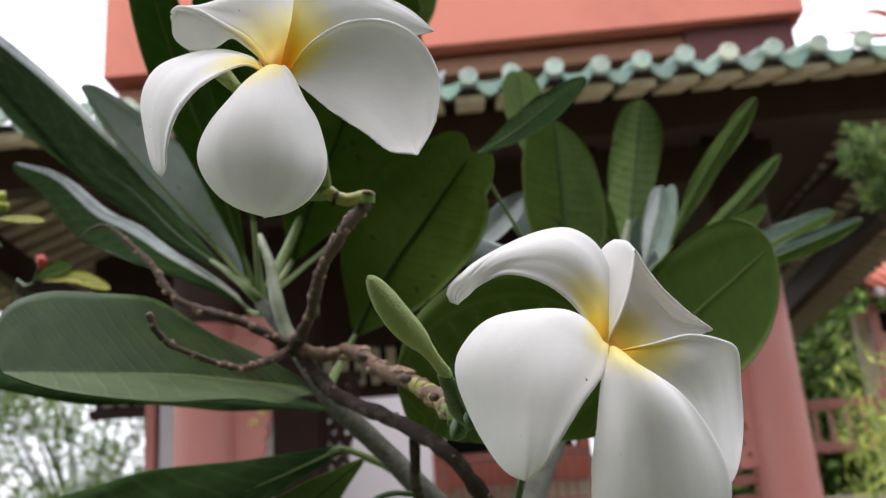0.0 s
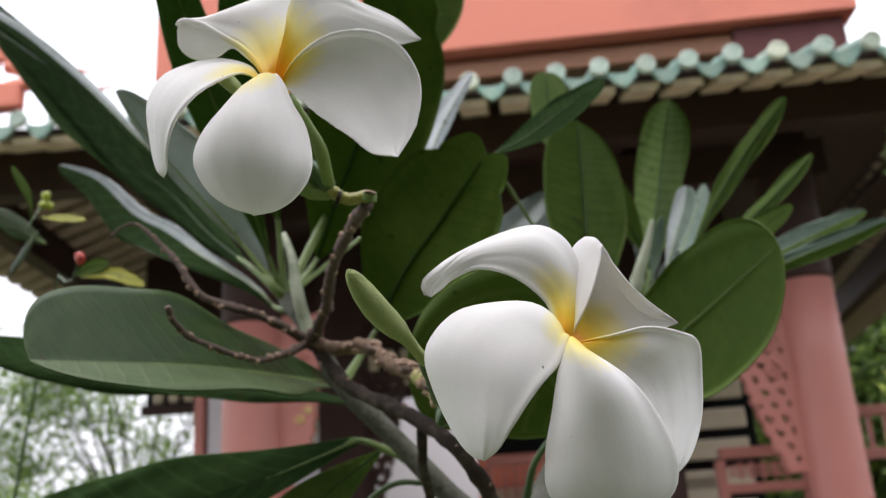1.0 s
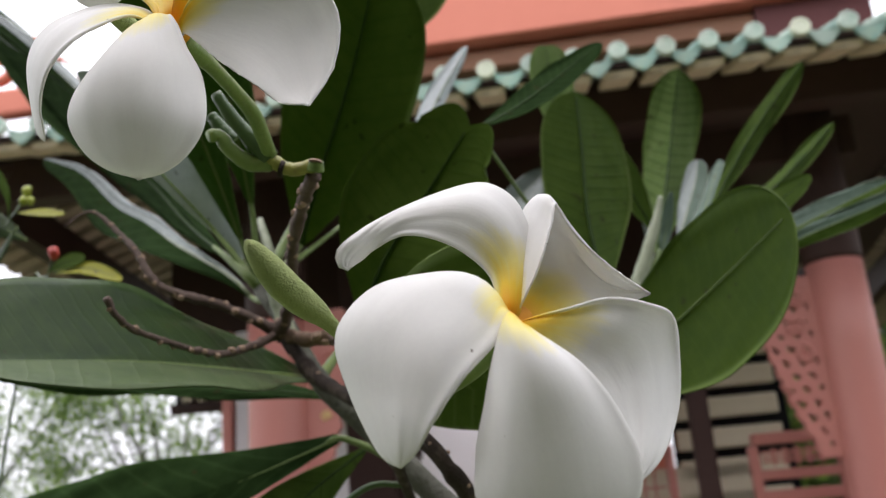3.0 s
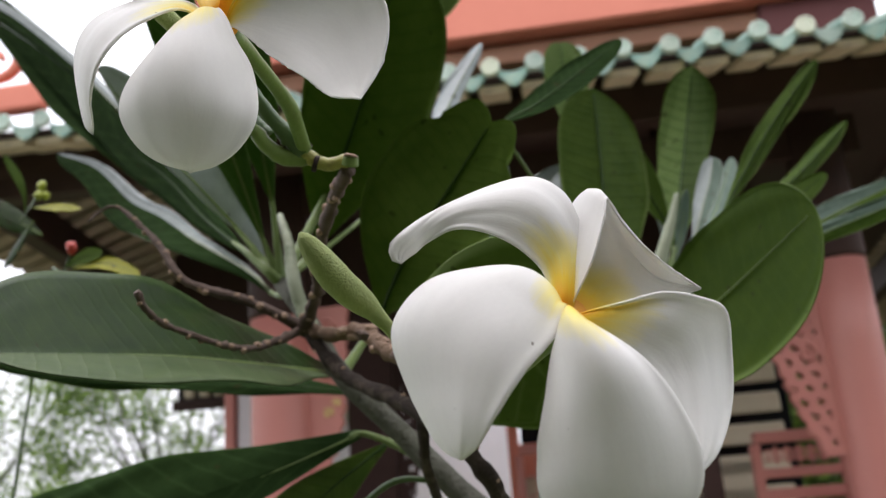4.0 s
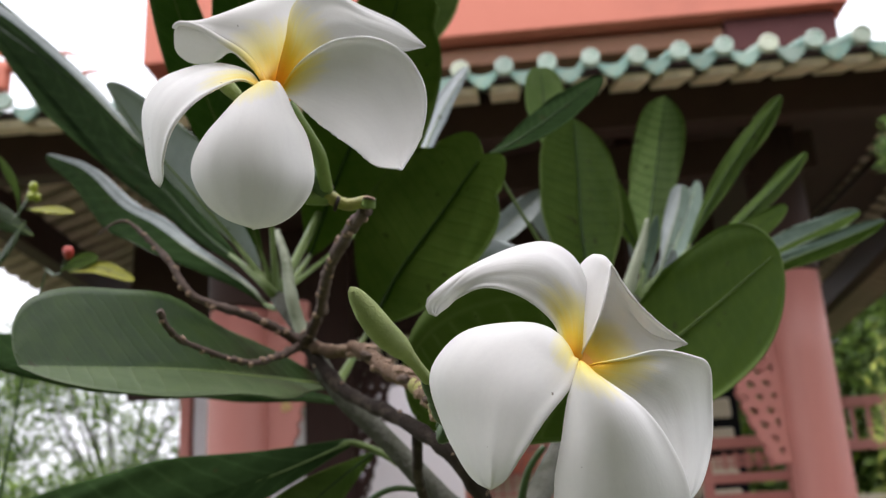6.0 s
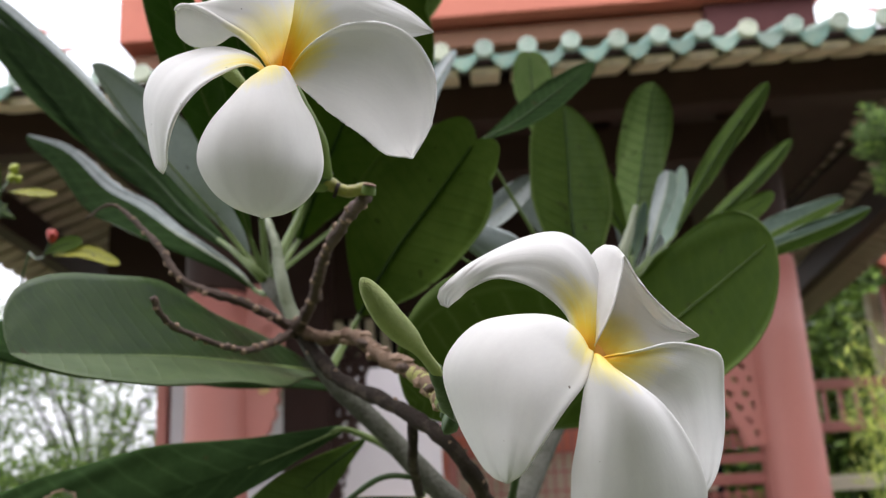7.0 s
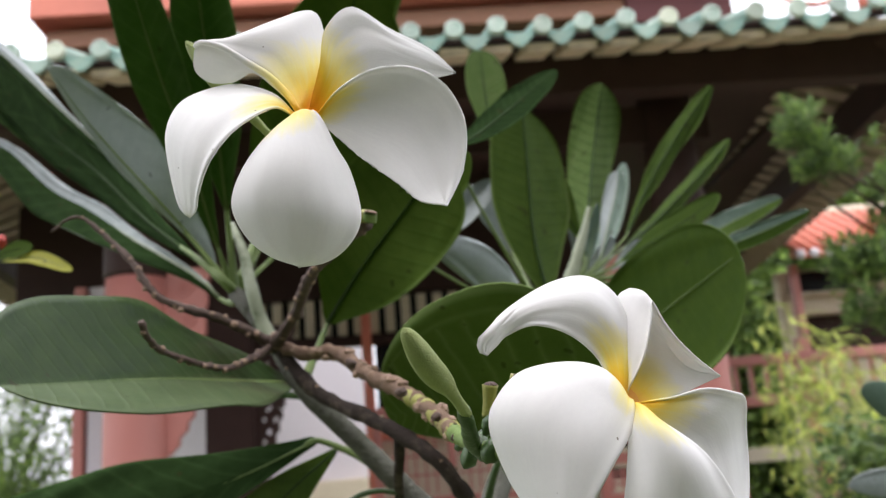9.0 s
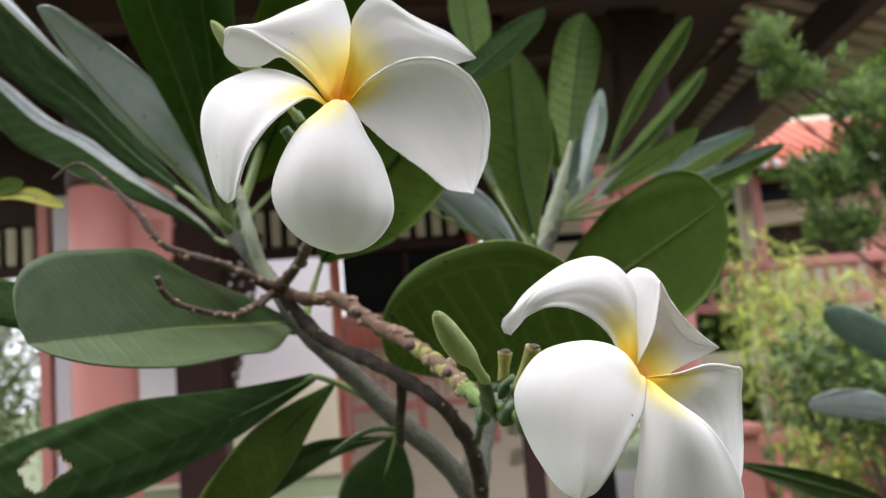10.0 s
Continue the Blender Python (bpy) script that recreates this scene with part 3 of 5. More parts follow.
front_roof = front_boards()
def side_slope(x0, out):
    """Roof boards, eave beam, rafters and hip rafter of one end of the hall, running back from its front corner; out: +1 or -1."""
    quad = [(x0, 0, EAVE), (x0 + out * 1.3, 13.0, EAVE), (x0 - out * 0.9, 13.0, EAVE + 2.2 * SLOPE), (x0 - out * 2.2, 2.2, EAVE + 2.2 * SLOPE)]
    side = boards("roof", sheet(*quad, 0.03), "side slope of the jade tiled roof")
    foot = [(x0 - out * 0.58, 0.62, 3.565), (x0 - out * 0.44, 0.62, 3.565), (x0 + out * 0.72, 13.0, 3.565), (x0 + out * 0.58, 13.0, 3.565)]
    part("beam", mesh_of("beam", sheet(*foot, 0.27), [(3, 2, 1, 0), (4, 5, 6, 7), (0, 1, 5, 4), (1, 2, 6, 5), (2, 3, 7, 6), (3, 0, 4, 7)], smooth=False), DARK_WOOD, side, "dark red-brown eave beam")
    for i in range(1, 56):
        ob = new("rafter", RAFT_SIDE)
        ob.parent = side
        ob.matrix_basis = pose(x0 - out * 0.03 + out * 0.10 * i * STEP, i * STEP + 0.1, EAVE - 0.004, math.degrees(math.atan(SLOPE)), 0, 90 * out) @ Matrix.Diagonal((1, min(1.0, (i * STEP + 0.1) / 1.86), 1, 1))
    v, f = tube_data([(x0 - out * 0.05, 0.05, EAVE - 0.05), (x0 - out * 1.85, 1.17, EAVE + 0.30)], [0.075, 0.09], 12)
    part("hip_rafter", mesh_of("hip_rafter", v, f), DARK_WOOD, side)
    return side


RAFT, RAFT_SIDE = rafter_mesh(1.8, 0.160, 0.042), rafter_mesh(1.8, 0.118, 0.06)
RAFT_SIDE.materials[0] = RAFTER_SHADED
side_roof, left_roof = side_slope(CORNER, 1), side_slope(LEFT_END, -1)
FIRST, LAST = -24, 8
for i in range(FIRST, LAST + 1):
    x, reach = i * STEP, min(CORNER - i * STEP, i * STEP - LEFT_END)
    ob = new("rafter", RAFT)
    ob.parent = front_roof
    ob.matrix_basis = pose(x, 0.005, EAVE - 0.014 + eave_rise(x), math.degrees(math.atan(SLOPE))) @ Matrix.Diagonal((1, min(1.0, max(reach, 0.05) / 1.86), 1, 1))


# jade tile ends: a disc on every row of cover tiles, a pointed drip tile between
def lathe(rings, sides):
    """A turned solid round the y axis from (y, radius) rings, closed at both ends."""
    v = [(r * math.cos(2 * math.pi * k / sides), y, r * math.sin(2 * math.pi * k / sides)) for y, r in rings for k in range(sides)]
    f = [(i * sides + k, i * sides + (k + 1) % sides, (i + 1) * sides + (k + 1) % sides, (i + 1) * sides + k) for i in range(len(rings) - 1) for k in range(sides)]
    return v, f + [tuple(range(sides))[::-1], tuple(range((len(rings) - 1) * sides, len(rings) * sides))]


def disc_mesh():
    """A round tile end: flat pale face inside a raised rim."""
    v, f = lathe([(-0.0505, 0.012), (-0.0490, 0.016), (-0.0490, 0.034), (-0.0540, 0.037), (-0.0540, 0.044), (-0.0490, 0.0495), (-0.0200, 0.048)], 28)
    me = mesh_of("tile_end", v, f, smooth=False)
    me.materials.append(JADE_PALE)
    return me


def drip_mesh():
    """A tongue-shaped drip tile with a pointed lower edge."""
    v, f, n = [], [], 12
    for y in (-0.012, 0.012):
        for i in range(n + 1):
            s = -1 + 2 * i / n
            low = -0.055 * (1 - abs(s) ** 2.6) - 0.018 * max(0, 1 - abs(s) * 1.6)
            v.append((s * 0.078, y, 0.028 - 0.022 * (1 - s * s)))
            v.append((s * 0.078, y, low))
    m = 2 * (n + 1)
    for i in range(n):
        a = 2 * i
        f += [(a, a + 1, a + 3, a + 2), (a + m, a + m + 2, a + m + 3, a + m + 1), (a, a + 2, a + m + 2, a + m), (a + 1, a + m + 1, a + m + 3, a + 3)]
    me = mesh_of("drip_tile", v, f, smooth=False)
    me.materials.append(JADE)
    return me


def cover_mesh(length):
    v, f = tube_data([(0, y, 0) for y in np.linspace(0.05, length, 9)], [0.048 + 0.004 * (k % 2) for k in range(9)], 12)
    me = mesh_of("cover_tile", v, f)
    me.materials.append(JADE)
    return me


DISC, DRIP, COVER = disc_mesh(), drip_mesh(), cover_mesh(1.9)
rng = random.Random(4)
pitch = math.degrees(math.atan(SLOPE))
for i in range(FIRST, LAST + 1):
    lift = eave_rise(i * STEP)
    for name, data, dx, dz, tip in (("tile_end", DISC, 0.0, 0.055, 0), ("cover_tile", COVER, 0.0, 0.055, pitch), ("drip_tile", DRIP, STEP / 2, 0.02, 0)):
        if name == "cover_tile" and (i > 1 or i < -15):
            continue
        ob = new(name, data)
        ob.parent = front_roof
        ob.matrix_basis = pose(i * STEP + dx + rng.gauss(0, 0.004), -0.03, EAVE + dz + lift + rng.gauss(0, 0.003), tip + rng.gauss(0, 1.5) * (tip == 0), rng.gauss(0, 2), rng.gauss(0, 2) * (tip == 0))
for i in range(0, 56):
    for name, data, dx, dz in (("tile_end", DISC, 0.0, 0.055), ("drip_tile", DRIP, STEP / 2, 0.02)):
        for x0, out, slope in ((CORNER, 1, side_roof), (LEFT_END, -1, left_roof)):
            ob = new(name, data)
            ob.parent = slope
            ob.matrix_basis = pose(x0 + out * (0.03 + 0.10 * i * STEP), 0.1 + i * STEP + dx, EAVE + dz + 0.06, 0, 0, 90 * out)
# upper storey: coral fascia, brown timber under it
block("fascia", -3.97, 0.63, 0.9, 1.25, 4.50, 5.35, CORAL, HALL, "broad coral painted fascia of the upper storey", 0.012)
block("soffit", -4.0, 0.54, 1.26, 2.4, 4.46, 4.56, BROWN_WOOD, HALL, "brown timber soffit", 0.01)
block("soffit_beam", -3.90, -0.145, 1.0, 1.16, 4.33, 4.455, BROWN_WOOD, HALL, "brown timber beam under the fascia", 0.01)
block("storey", -4.0, 0.54, 1.26, 4.0, 4.57, 6.2, CORAL, HALL, "coral upper storey wall", 0.02)
block("soffit_beam", -0.14, 0.56, 0.98, 1.16, 4.26, 4.495, MAROON, HALL, "dull maroon beam end under the fascia", 0.01)


# coral cloud scrolls along the roof hips
def ridge_ornament(x, z, s, side):
    """A coral hip-end ornament: a scrolled root and three wavy flame tongues that point inwards."""
    bm = bmesh.new()
    box(bm, min(x, x - side * 0.5 * s), max(x, x - side * 0.5 * s), 0.57, 0.67, z - 0.10, z + 0.10 * s, 0.03)
    root = part("ridge_ornament", bm, CORAL, HALL, "coral flame-shaped roof ornament")
    for base, length, wave, thick, turn in ((0.05, 0.72, 0.045, 0.036, 0.4), (0.17, 0.60, 0.055, 0.036, 1.6), (0.30, 0.34, 0.05, 0.030, 2.6)):
        path, radii = [], []
        for i in range(30):
            k = i / 29
            path.append((x + side * (k * length - 0.12) * s, 0.62, z + s * (base - 0.10 * k + wave * math.sin(turn + 7.5 * k))))
            radii.append(thick * s * (1.1 - 0.85 * k) * (1 + 0.25 * math.sin(9 * k + turn)))
        v, f = tube_data(path, radii, 8)
        part("tongue", mesh_of("tongue", v, f), CORAL, root)
    for cx, cz, r, turns, a, fl in ((-0.10, 0.34, 0.13, 1.2, -0.5, 1), (-0.36, 0.30, 0.16, 1.0, 0.2, -1)):
        scroll(x + side * cx * s, z + cz * s, r * s, 0.03 * s, turns, a, 0.62, 0.036 * s, CORAL, root, flip=fl * side)
    return root


ridge_ornament(-4.72, 4.33, 1.0, 1)
ridge_ornament(1.20, 4.17, 0.85, -1)

# white court wall in the open behind the pavilion
COURT = thing("court_wall", "white plastered court wall with a cream plinth", "wall", kind="structure", at=(1.940, 4.190, 0.002), turn=-3.884)
block("wall", -7.57, -2.53, 12.0, 12.2, 0.0, 4.08, PLASTER, COURT, "white plaster court wall")
block("plinth", -7.57, -1.6, 11.8, 11.998, 0.0, 1.56, CREAM, COURT, "cream plinth")
block("coping", -7.65, -2.45, 11.9, 12.3, 4.082, 4.25, JADE, COURT, "jade tile coping")
# unseen hedge block, added behind the viewpoint to cut low front light
LIGHT_BLOCK = thing("front_light_block", "unseen dark hedge block added to cut front light", "hedge", kind="structure")
block("hedge", -9.0, 9.0, -4.4, -2.9, -0.05, 6.2, BLOCK_SKIN, LIGHT_BLOCK, "unseen light-blocking mass", 0.3)

# side gate pier seen past the left column
block("pier", -3.90, -3.83, 1.6, 1.9, 0.30, 2.9, PINK, HALL, "narrow coral door jamb")
block("pier", -3.81, -3.71, 1.62, 1.9, 0.30, 2.9, PLASTER, HALL, "narrow white door jamb")


# second house across the court
HOUSE = thing("side_house", "cream garden house with a red tiled roof", "house", at=(5.86, 9.0, 0.03), turn=-8)
block("wall", -1.15, 4.0, 0.4, 0.6, 0.0, 2.36, CREAM, HOUSE, "cream plaster wall")
block("wall", -1.15, 4.0, 0.4, 0.6, 2.90, 3.40, CREAM, HOUSE, "cream plaster wall over the dark openings")
for k in range(4):
    block("pier", -1.15 + k * 1.3, -0.99 + k * 1.3, 0.4, 0.6, 2.36, 2.90, CREAM, HOUSE)
# a dark panel, not shutters, paints the shade of the open veranda
block("shutter", -1.10, 3.98, 0.64, 0.68, 2.30, 2.95, DARK_WOOD, HOUSE, "dark panel standing in for the shaded veranda void")
for k in range(3):
    w = block("window", -1.04 + k * 1.3, -0.40 + k * 1.3, 0.34, 0.398, 3.14, 3.37, GLASS, HOUSE, "dark window", 0.0)
    block("frame", -1.08 + k * 1.3, -0.36 + k * 1.3, 0.30, 0.34, 3.09, 3.135, CREAM, w)
for k in range(4):
    block("post", -1.13 + k * 1.3, -1.05 + k * 1.3, 0.0, 0.12, 0.0, 3.40, PINK, HOUSE, "coral painted post")
block("terrace_edge", -2.6, 4.0, -0.60, -0.32, 1.36, 1.50, CREAM, HOUSE, "cream rendered terrace edge")
roof = part("roof", mesh_of("roof", [(-1.2, -0.3, 3.45), (4.4, -0.3, 3.45), (4.4, 1.3, 4.25), (-0.7, 1.3, 4.25), (-1.2, -0.3, 3.40), (4.4, -0.3, 3.40), (4.4, 1.3, 4.20), (-0.7, 1.3, 4.20)],
            [(0, 1, 2, 3), (7, 6, 5, 4), (0, 4, 5, 1), (1, 5, 6, 2), (2, 6, 7, 3), (3, 7, 4, 0)], smooth=False), TILE_RED, HOUSE, "red clay tiled roof")
for k in range(37):
    v, f = tube_data([(-1.12 + k * 0.15, -0.32, 3.47), (-1.12 + k * 0.15 + 0.0, 1.2, 4.24)], [0.035, 0.035], 8)
    part("cover_tile", mesh_of("cover_tile", v, f), TILE_RED, roof)
    v, f = tube_data([(-1.12 + k * 0.15, -0.36, 3.44), (-1.12 + k * 0.15, -0.33, 3.44)], [0.05, 0.055], 10)
    part("tile_end", mesh_of("tile_end", v, f), PLASTER, roof)
v, f = tube_data([(-0.7, 1.3, 4.27), (4.4, 1.3, 4.27)], [0.07, 0.07], 10)
part("ridge", mesh_of("ridge", v, f), CREAM, roof)


# veranda rail of the house
for lo, hi in ((1.90, 2.00), (2.30, 2.40)):
    block("rail", -2.6, 4.0, -0.56, -0.46, lo, hi, PINK, HOUSE, "coral painted veranda rail", 0.01)
for k in range(5):
    block("rail_post", -2.55 + k * 1.2, -2.43 + k * 1.2, -0.45, -0.33, 0.0, 2.55, PINK, HOUSE, "coral painted veranda post", 0.01)
for k in range(44):
    block("baluster", -2.5 + k * 0.15, -2.46 + k * 0.15, -0.53, -0.49, 2.0, 2.3, PINK, HOUSE, bevel=0.0)

# low coral garden balustrade under the bamboo
GATE = thing("garden_balustrade", "low coral painted garden balustrade with square posts", "balustrade", at=(1.85, 4.15, 0.0), turn=-8)
for lo, hi, deep in ((0.0, 0.32, 0.14), (0.86, 0.98, 0.12), (0.55, 0.62, 0.08)):
    block("rail", 0.0, 2.4, -deep / 2, deep / 2, lo, hi, PINK, GATE, "coral painted rail", 0.008)
for k in range(4):
    post = block("post", -0.10 + k * 0.8, 0.10 + k * 0.8, -0.13, 0.13, 0.0, 1.14, PINK, GATE, "square coral post", 0.01)
    block("post_cap", -0.13 + k * 0.8, 0.13 + k * 0.8, -0.16, 0.16, 1.142, 1.19, PINK, post, bevel=0.012)
for k in range(22):
    block("baluster", 0.05 + k * 0.107, 0.09 + k * 0.107, -0.02, 0.02, 0.33, 0.85, PINK, GATE, bevel=0.0)


# ---- trees ----
def leafy(name, spots, per, length, width, spread, seed, material, parent, droop=0.2, label=""):
    """Many small folded leaves in tufts round the given spots, one mesh."""
    rng = random.Random(seed)
    v, f = [], []
    for sx, sy, sz, scale in spots:
        for _ in range(per):
            d = Vector((rng.gauss(0, 1), rng.gauss(0, 1), rng.gauss(0, 1) - droop)).normalized()
            o = Vector((sx, sy, sz)) + Vector((rng.gauss(0, 1), rng.gauss(0, 1), rng.gauss(0, 1))) * spread * scale
            l, w = length * (0.7 + 0.6 * rng.random()), width * (0.7 + 0.6 * rng.random())
            s = d.cross(Vector((rng.gauss(0, 1), rng.gauss(0, 1), rng.gauss(0, 1)))).normalized() * w
            n = d.cross(s).normalized() * w * 0.25
            b = len(v)
            v += [o, o + d * l * 0.45 + s - n, o + d * l, o + d * l * 0.45 - s - n, o + d * l * 0.5 + n]
            f += [(b, b + 1, b + 4), (b + 1, b + 2, b + 4), (b + 2, b + 3, b + 4), (b + 3, b, b + 4)]
    return part(name, mesh_of(name, v, f, smooth=False), material, parent, label)


def limbs(parent, foot, tops, r, material, seed):
    rng = random.Random(seed)
    foot = Vector(foot)
    crown = sum((Vector(t[:3]) for t in tops), Vector()) / len(tops)
    fork = foot.lerp(crown, 0.45) + Vector((rng.gauss(0, 0.03), 0, 0))
    tube("trunk", [foot, foot.lerp(fork, 0.5) + Vector((0.02, 0.01, 0)), fork], [r, r * 0.8, r * 0.6], material, parent, knobs=0.15, seed=seed)
    for k, t in enumerate(tops[::max(1, len(tops) // 14)]):
        end = Vector(t[:3])
        tube("limb", [fork, fork.lerp(end, 0.55) + Vector((rng.gauss(0, 0.05), rng.gauss(0, 0.05), 0.05)), end], [r * 0.5, r * 0.25, r * 0.08], material, parent, count=10, sides=6, knobs=0.1, seed=seed + k)


def spots_in(cx, cy, cz, rx, ry, rz, count, seed, keep=1.0):
    rng = random.Random(seed)
    out = []
    while len(out) < count:
        x, y, z = (rng.uniform(-1, 1) for _ in range(3))
        if x * x + y * y + z * z <= 1 and noise.noise((x * 2.2 + seed, y * 2.2, z * 2.2)) > -0.25 * keep:
            out.append((cx + x * rx, cy + y * ry, cz + z * rz, 0.7 + 0.6 * rng.random()))
    return out


def whorls(name, spots, per, length, width, seed, material, parent):
    """Upright shoots, each ringed by narrow leaves that stand out and up, one mesh."""
    rng = random.Random(seed)
    v, f = [], []
    for sx, sy, sz, scale in spots:
        axis = Vector((rng.gauss(0, 0.35), rng.gauss(0, 0.35), 1)).normalized()
        side = axis.orthogonal().normalized()
        other = axis.cross(side)
        for k in range(per):
            up = k / per
            a = k * 2.4 + rng.gauss(0, 0.3)
            out = side * math.cos(a) + other * math.sin(a)
            d = (axis * (0.25 + 0.9 * up) + out * (1.0 - 0.55 * up) + Vector((0, 0, rng.gauss(0, 0.12)))).normalized()
            o = Vector((sx, sy, sz)) + axis * length * 1.3 * up * scale
            l, w = length * scale * (0.75 + 0.5 * rng.random()), width * (0.8 + 0.4 * rng.random())
            s = d.cross(axis + out * 0.3).normalized() * w
            n = s.cross(d).normalized() * w * 0.35
            b = len(v)
            v += [o, o + d * l * 0.7 + s + n, o + d * l - n * 1.5, o + d * l * 0.7 - s + n, o + d * l * 0.5]
            f += [(b, b + 1, b + 4), (b + 1, b + 2, b + 4), (b + 2, b + 3, b + 4), (b + 3, b, b + 4)]
    return part(name, mesh_of(name, v, f, smooth=False), material, parent)


# conifer with whorls of narrow leaves, beside the hall's corner
T1 = thing("yew_pine", "dark green yew pine with whorls of narrow leaves", "tree", at=(0, 0, 0))
TRUNK = [(1.92, 2.55, 0.0), (1.88, 2.5, 1.0), (1.83, 2.45, 1.7), (1.80, 2.4, 2.5)]
tube("trunk", TRUNK, [0.03, 0.028, 0.022, 0.01], TWIG, T1, knobs=0.15, seed=5)
SPRAYS = ((1.250, 2.30, 2.385, 0.055, 0.050, 13), (1.318, 2.30, 2.310, 0.060, 0.045, 14), (1.285, 2.32, 2.235, 0.045, 0.020, 7), (1.435, 2.30, 2.285, 0.035, 0.035, 7),
          (1.585, 2.36, 2.12, 0.105, 0.15, 56), (1.43, 2.34, 1.975, 0.125, 0.065, 44), (1.45, 2.32, 1.82, 0.115, 0.045, 26), (1.71, 2.40, 1.98, 0.12, 0.26, 50))
tops = []
for k, (x, y, z, rx, rz, n) in enumerate(SPRAYS):
    tops += spots_in(x, y, z, rx, 0.10, rz, n, 3 + k, 0.7)
    mid = Vector((x, y, z - rz * 0.6))
    foot = Vector(TRUNK[2]).lerp(Vector(TRUNK[3]), max(0.0, min(1.0, (z - 1.95) / 0.7)))
    tube("limb", [foot, foot.lerp(mid, 0.55) + Vector((0, 0.02, -0.05)), mid], [0.009, 0.006, 0.003], TWIG, T1, count=12, sides=6, knobs=0.1, seed=20 + k)
whorls("crown", tops, 20, 0.042, 0.0064, 7, FOLIAGE_DARK, T1)

# bamboo: thin arching canes with leaves along their drooping ends
T2 = thing("bamboo_clump", "yellow-green feathery bamboo clump", "bamboo")
rng = random.Random(11)
v, f = [], []
for k in range(26):
    base = Vector((2.0 + rng.gauss(0, 0.10), 3.75 + rng.gauss(0, 0.08), 0.0))
    crest = Vector((1.72 + 0.72 * rng.random() ** 1.2, 3.70 + rng.gauss(0, 0.16), 0.0))
    crest.z = 2.06 - 0.50 * (crest.x - 1.70) + rng.gauss(0, 0.09) - 0.30 * rng.random()
    tip = crest + Vector((0.16 + 0.16 * rng.random(), rng.gauss(0, 0.08), -0.10 - 0.22 * rng.random()))
    cane = [base, base.lerp(crest, 0.55) + Vector((-0.03, 0, 0.12)), crest, tip]
    if k % 3 == 0:
        tube("cane", cane, [0.007, 0.005, 0.002, 0.001], STALK, T2, count=16, sides=6)
    line = spline([tuple(c) for c in cane], 80)
    for j in range(46 + rng.randrange(8), 80):
        here, ahead = Vector(line[j]), (Vector(line[min(j + 1, 79)]) - Vector(line[j - 1])).normalized()
        for _ in range(2):
            d = (ahead * 0.9 + Vector((rng.gauss(0.25, 0.45), rng.gauss(0, 0.5), rng.gauss(-0.25, 0.35)))).normalized()
            o = here + Vector((rng.gauss(0, 0.02), rng.gauss(0, 0.02), rng.gauss(0, 0.015)))
            l, w = 0.10 * (0.6 + 0.7 * rng.random()), 0.0042 * (0.7 + 0.6 * rng.random())
            s = d.cross(Vector((rng.gauss(0, 1), rng.gauss(0, 1), rng.gauss(0, 1)))).normalized() * w
            b = len(v)
            v += [o, o + d * l * 0.35 + s, o + d * l - Vector((0, 0, l * 0.12)), o + d * l * 0.35 - s]
            f += [(b, b + 1, b + 3), (b + 1, b + 2, b + 3)]
part("crown", mesh_of("crown", v, f, smooth=False), FOLIAGE_LIGHT, T2)

T4 = thing("garden_shrub", "mid-green garden shrub behind the bamboo", "shrub")
tops = spots_in(3.3, 5.6, 0.75, 1.2, 0.4, 0.65, 30, 21)
limbs(T4, (3.3, 5.7, 0.0), tops, 0.04, TWIG, 9)
leafy("crown", tops, 55, 0.12, 0.02, 0.11, 22, FOLIAGE_SHADE, T4)
T6 = thing("garden_shrub", "deep green leafy shrub in front of the bamboo", "shrub")
tops = spots_in(2.00, 3.25, 1.38, 0.34, 0.15, 0.23, 70, 61, 0.6)
limbs(T6, (2.2, 3.35, 0.0), tops, 0.014, TWIG, 62)
leafy("crown", tops, 22, 0.062, 0.013, 0.045, 63, FOLIAGE_DARK, T6, -0.2)
for k, (x, y, z, rx, rz, n, keep, size) in enumerate(((-5.6, 11.0, 1.55, 2.6, 0.75, 130, 0.8, 1), (-4.6, 12.5, 3.3, 2.4, 1.2, 60, 1.0, 1), (-7.8, 12.5, 3.5, 2.5, 1.5, 70, 1.0, 1), (7.0, 15.0, 3.4, 3.4, 3.6, 460, 0.2, 1.7), (10.5, 14.0, 3.4, 3.4, 3.6, 460, 0.2, 1.7), (6.0, 7.6, 0.8, 2.6, 0.7, 36, 0.5, 1))):
    T = thing("garden_tree", "leafy garden tree with sky showing through", "tree", "background trees")
    tops = spots_in(x, y, z, rx, 0.9, rz, n, 30 + k, keep)
    limbs(T, (x, y, 0.0), tops, 0.07, BARK, 40 + k)
    leafy("crown", tops, 120, 0.085 * size ** 1.6, 0.021 * size ** 1.6, 0.20 * size, 50 + k, FOLIAGE, T, 0.3)

T5 = thing("garden_shrub", "bright yellow-green low shrub beside the balustrade", "shrub")
tops = spots_in(2.35, 3.95, 1.02, 0.35, 0.12, 0.2, 20, 71, 0.4)
limbs(T5, (2.35, 3.95, 0.0), tops, 0.015, STALK, 72)
leafy("crown", tops, 14, 0.07, 0.02, 0.05, 73, FOLIAGE_LIGHT, T5, -0.3)


# ---- frangipani ----
PLANT = thing("frangipani_tree", "frangipani with white and yellow flowers and broad leaves", "flowering tree")
FACING = np.array([0.0, -1.0, 0.05])


def along(points, s):
    return spline(points, 41)[int(round(s * 40))]


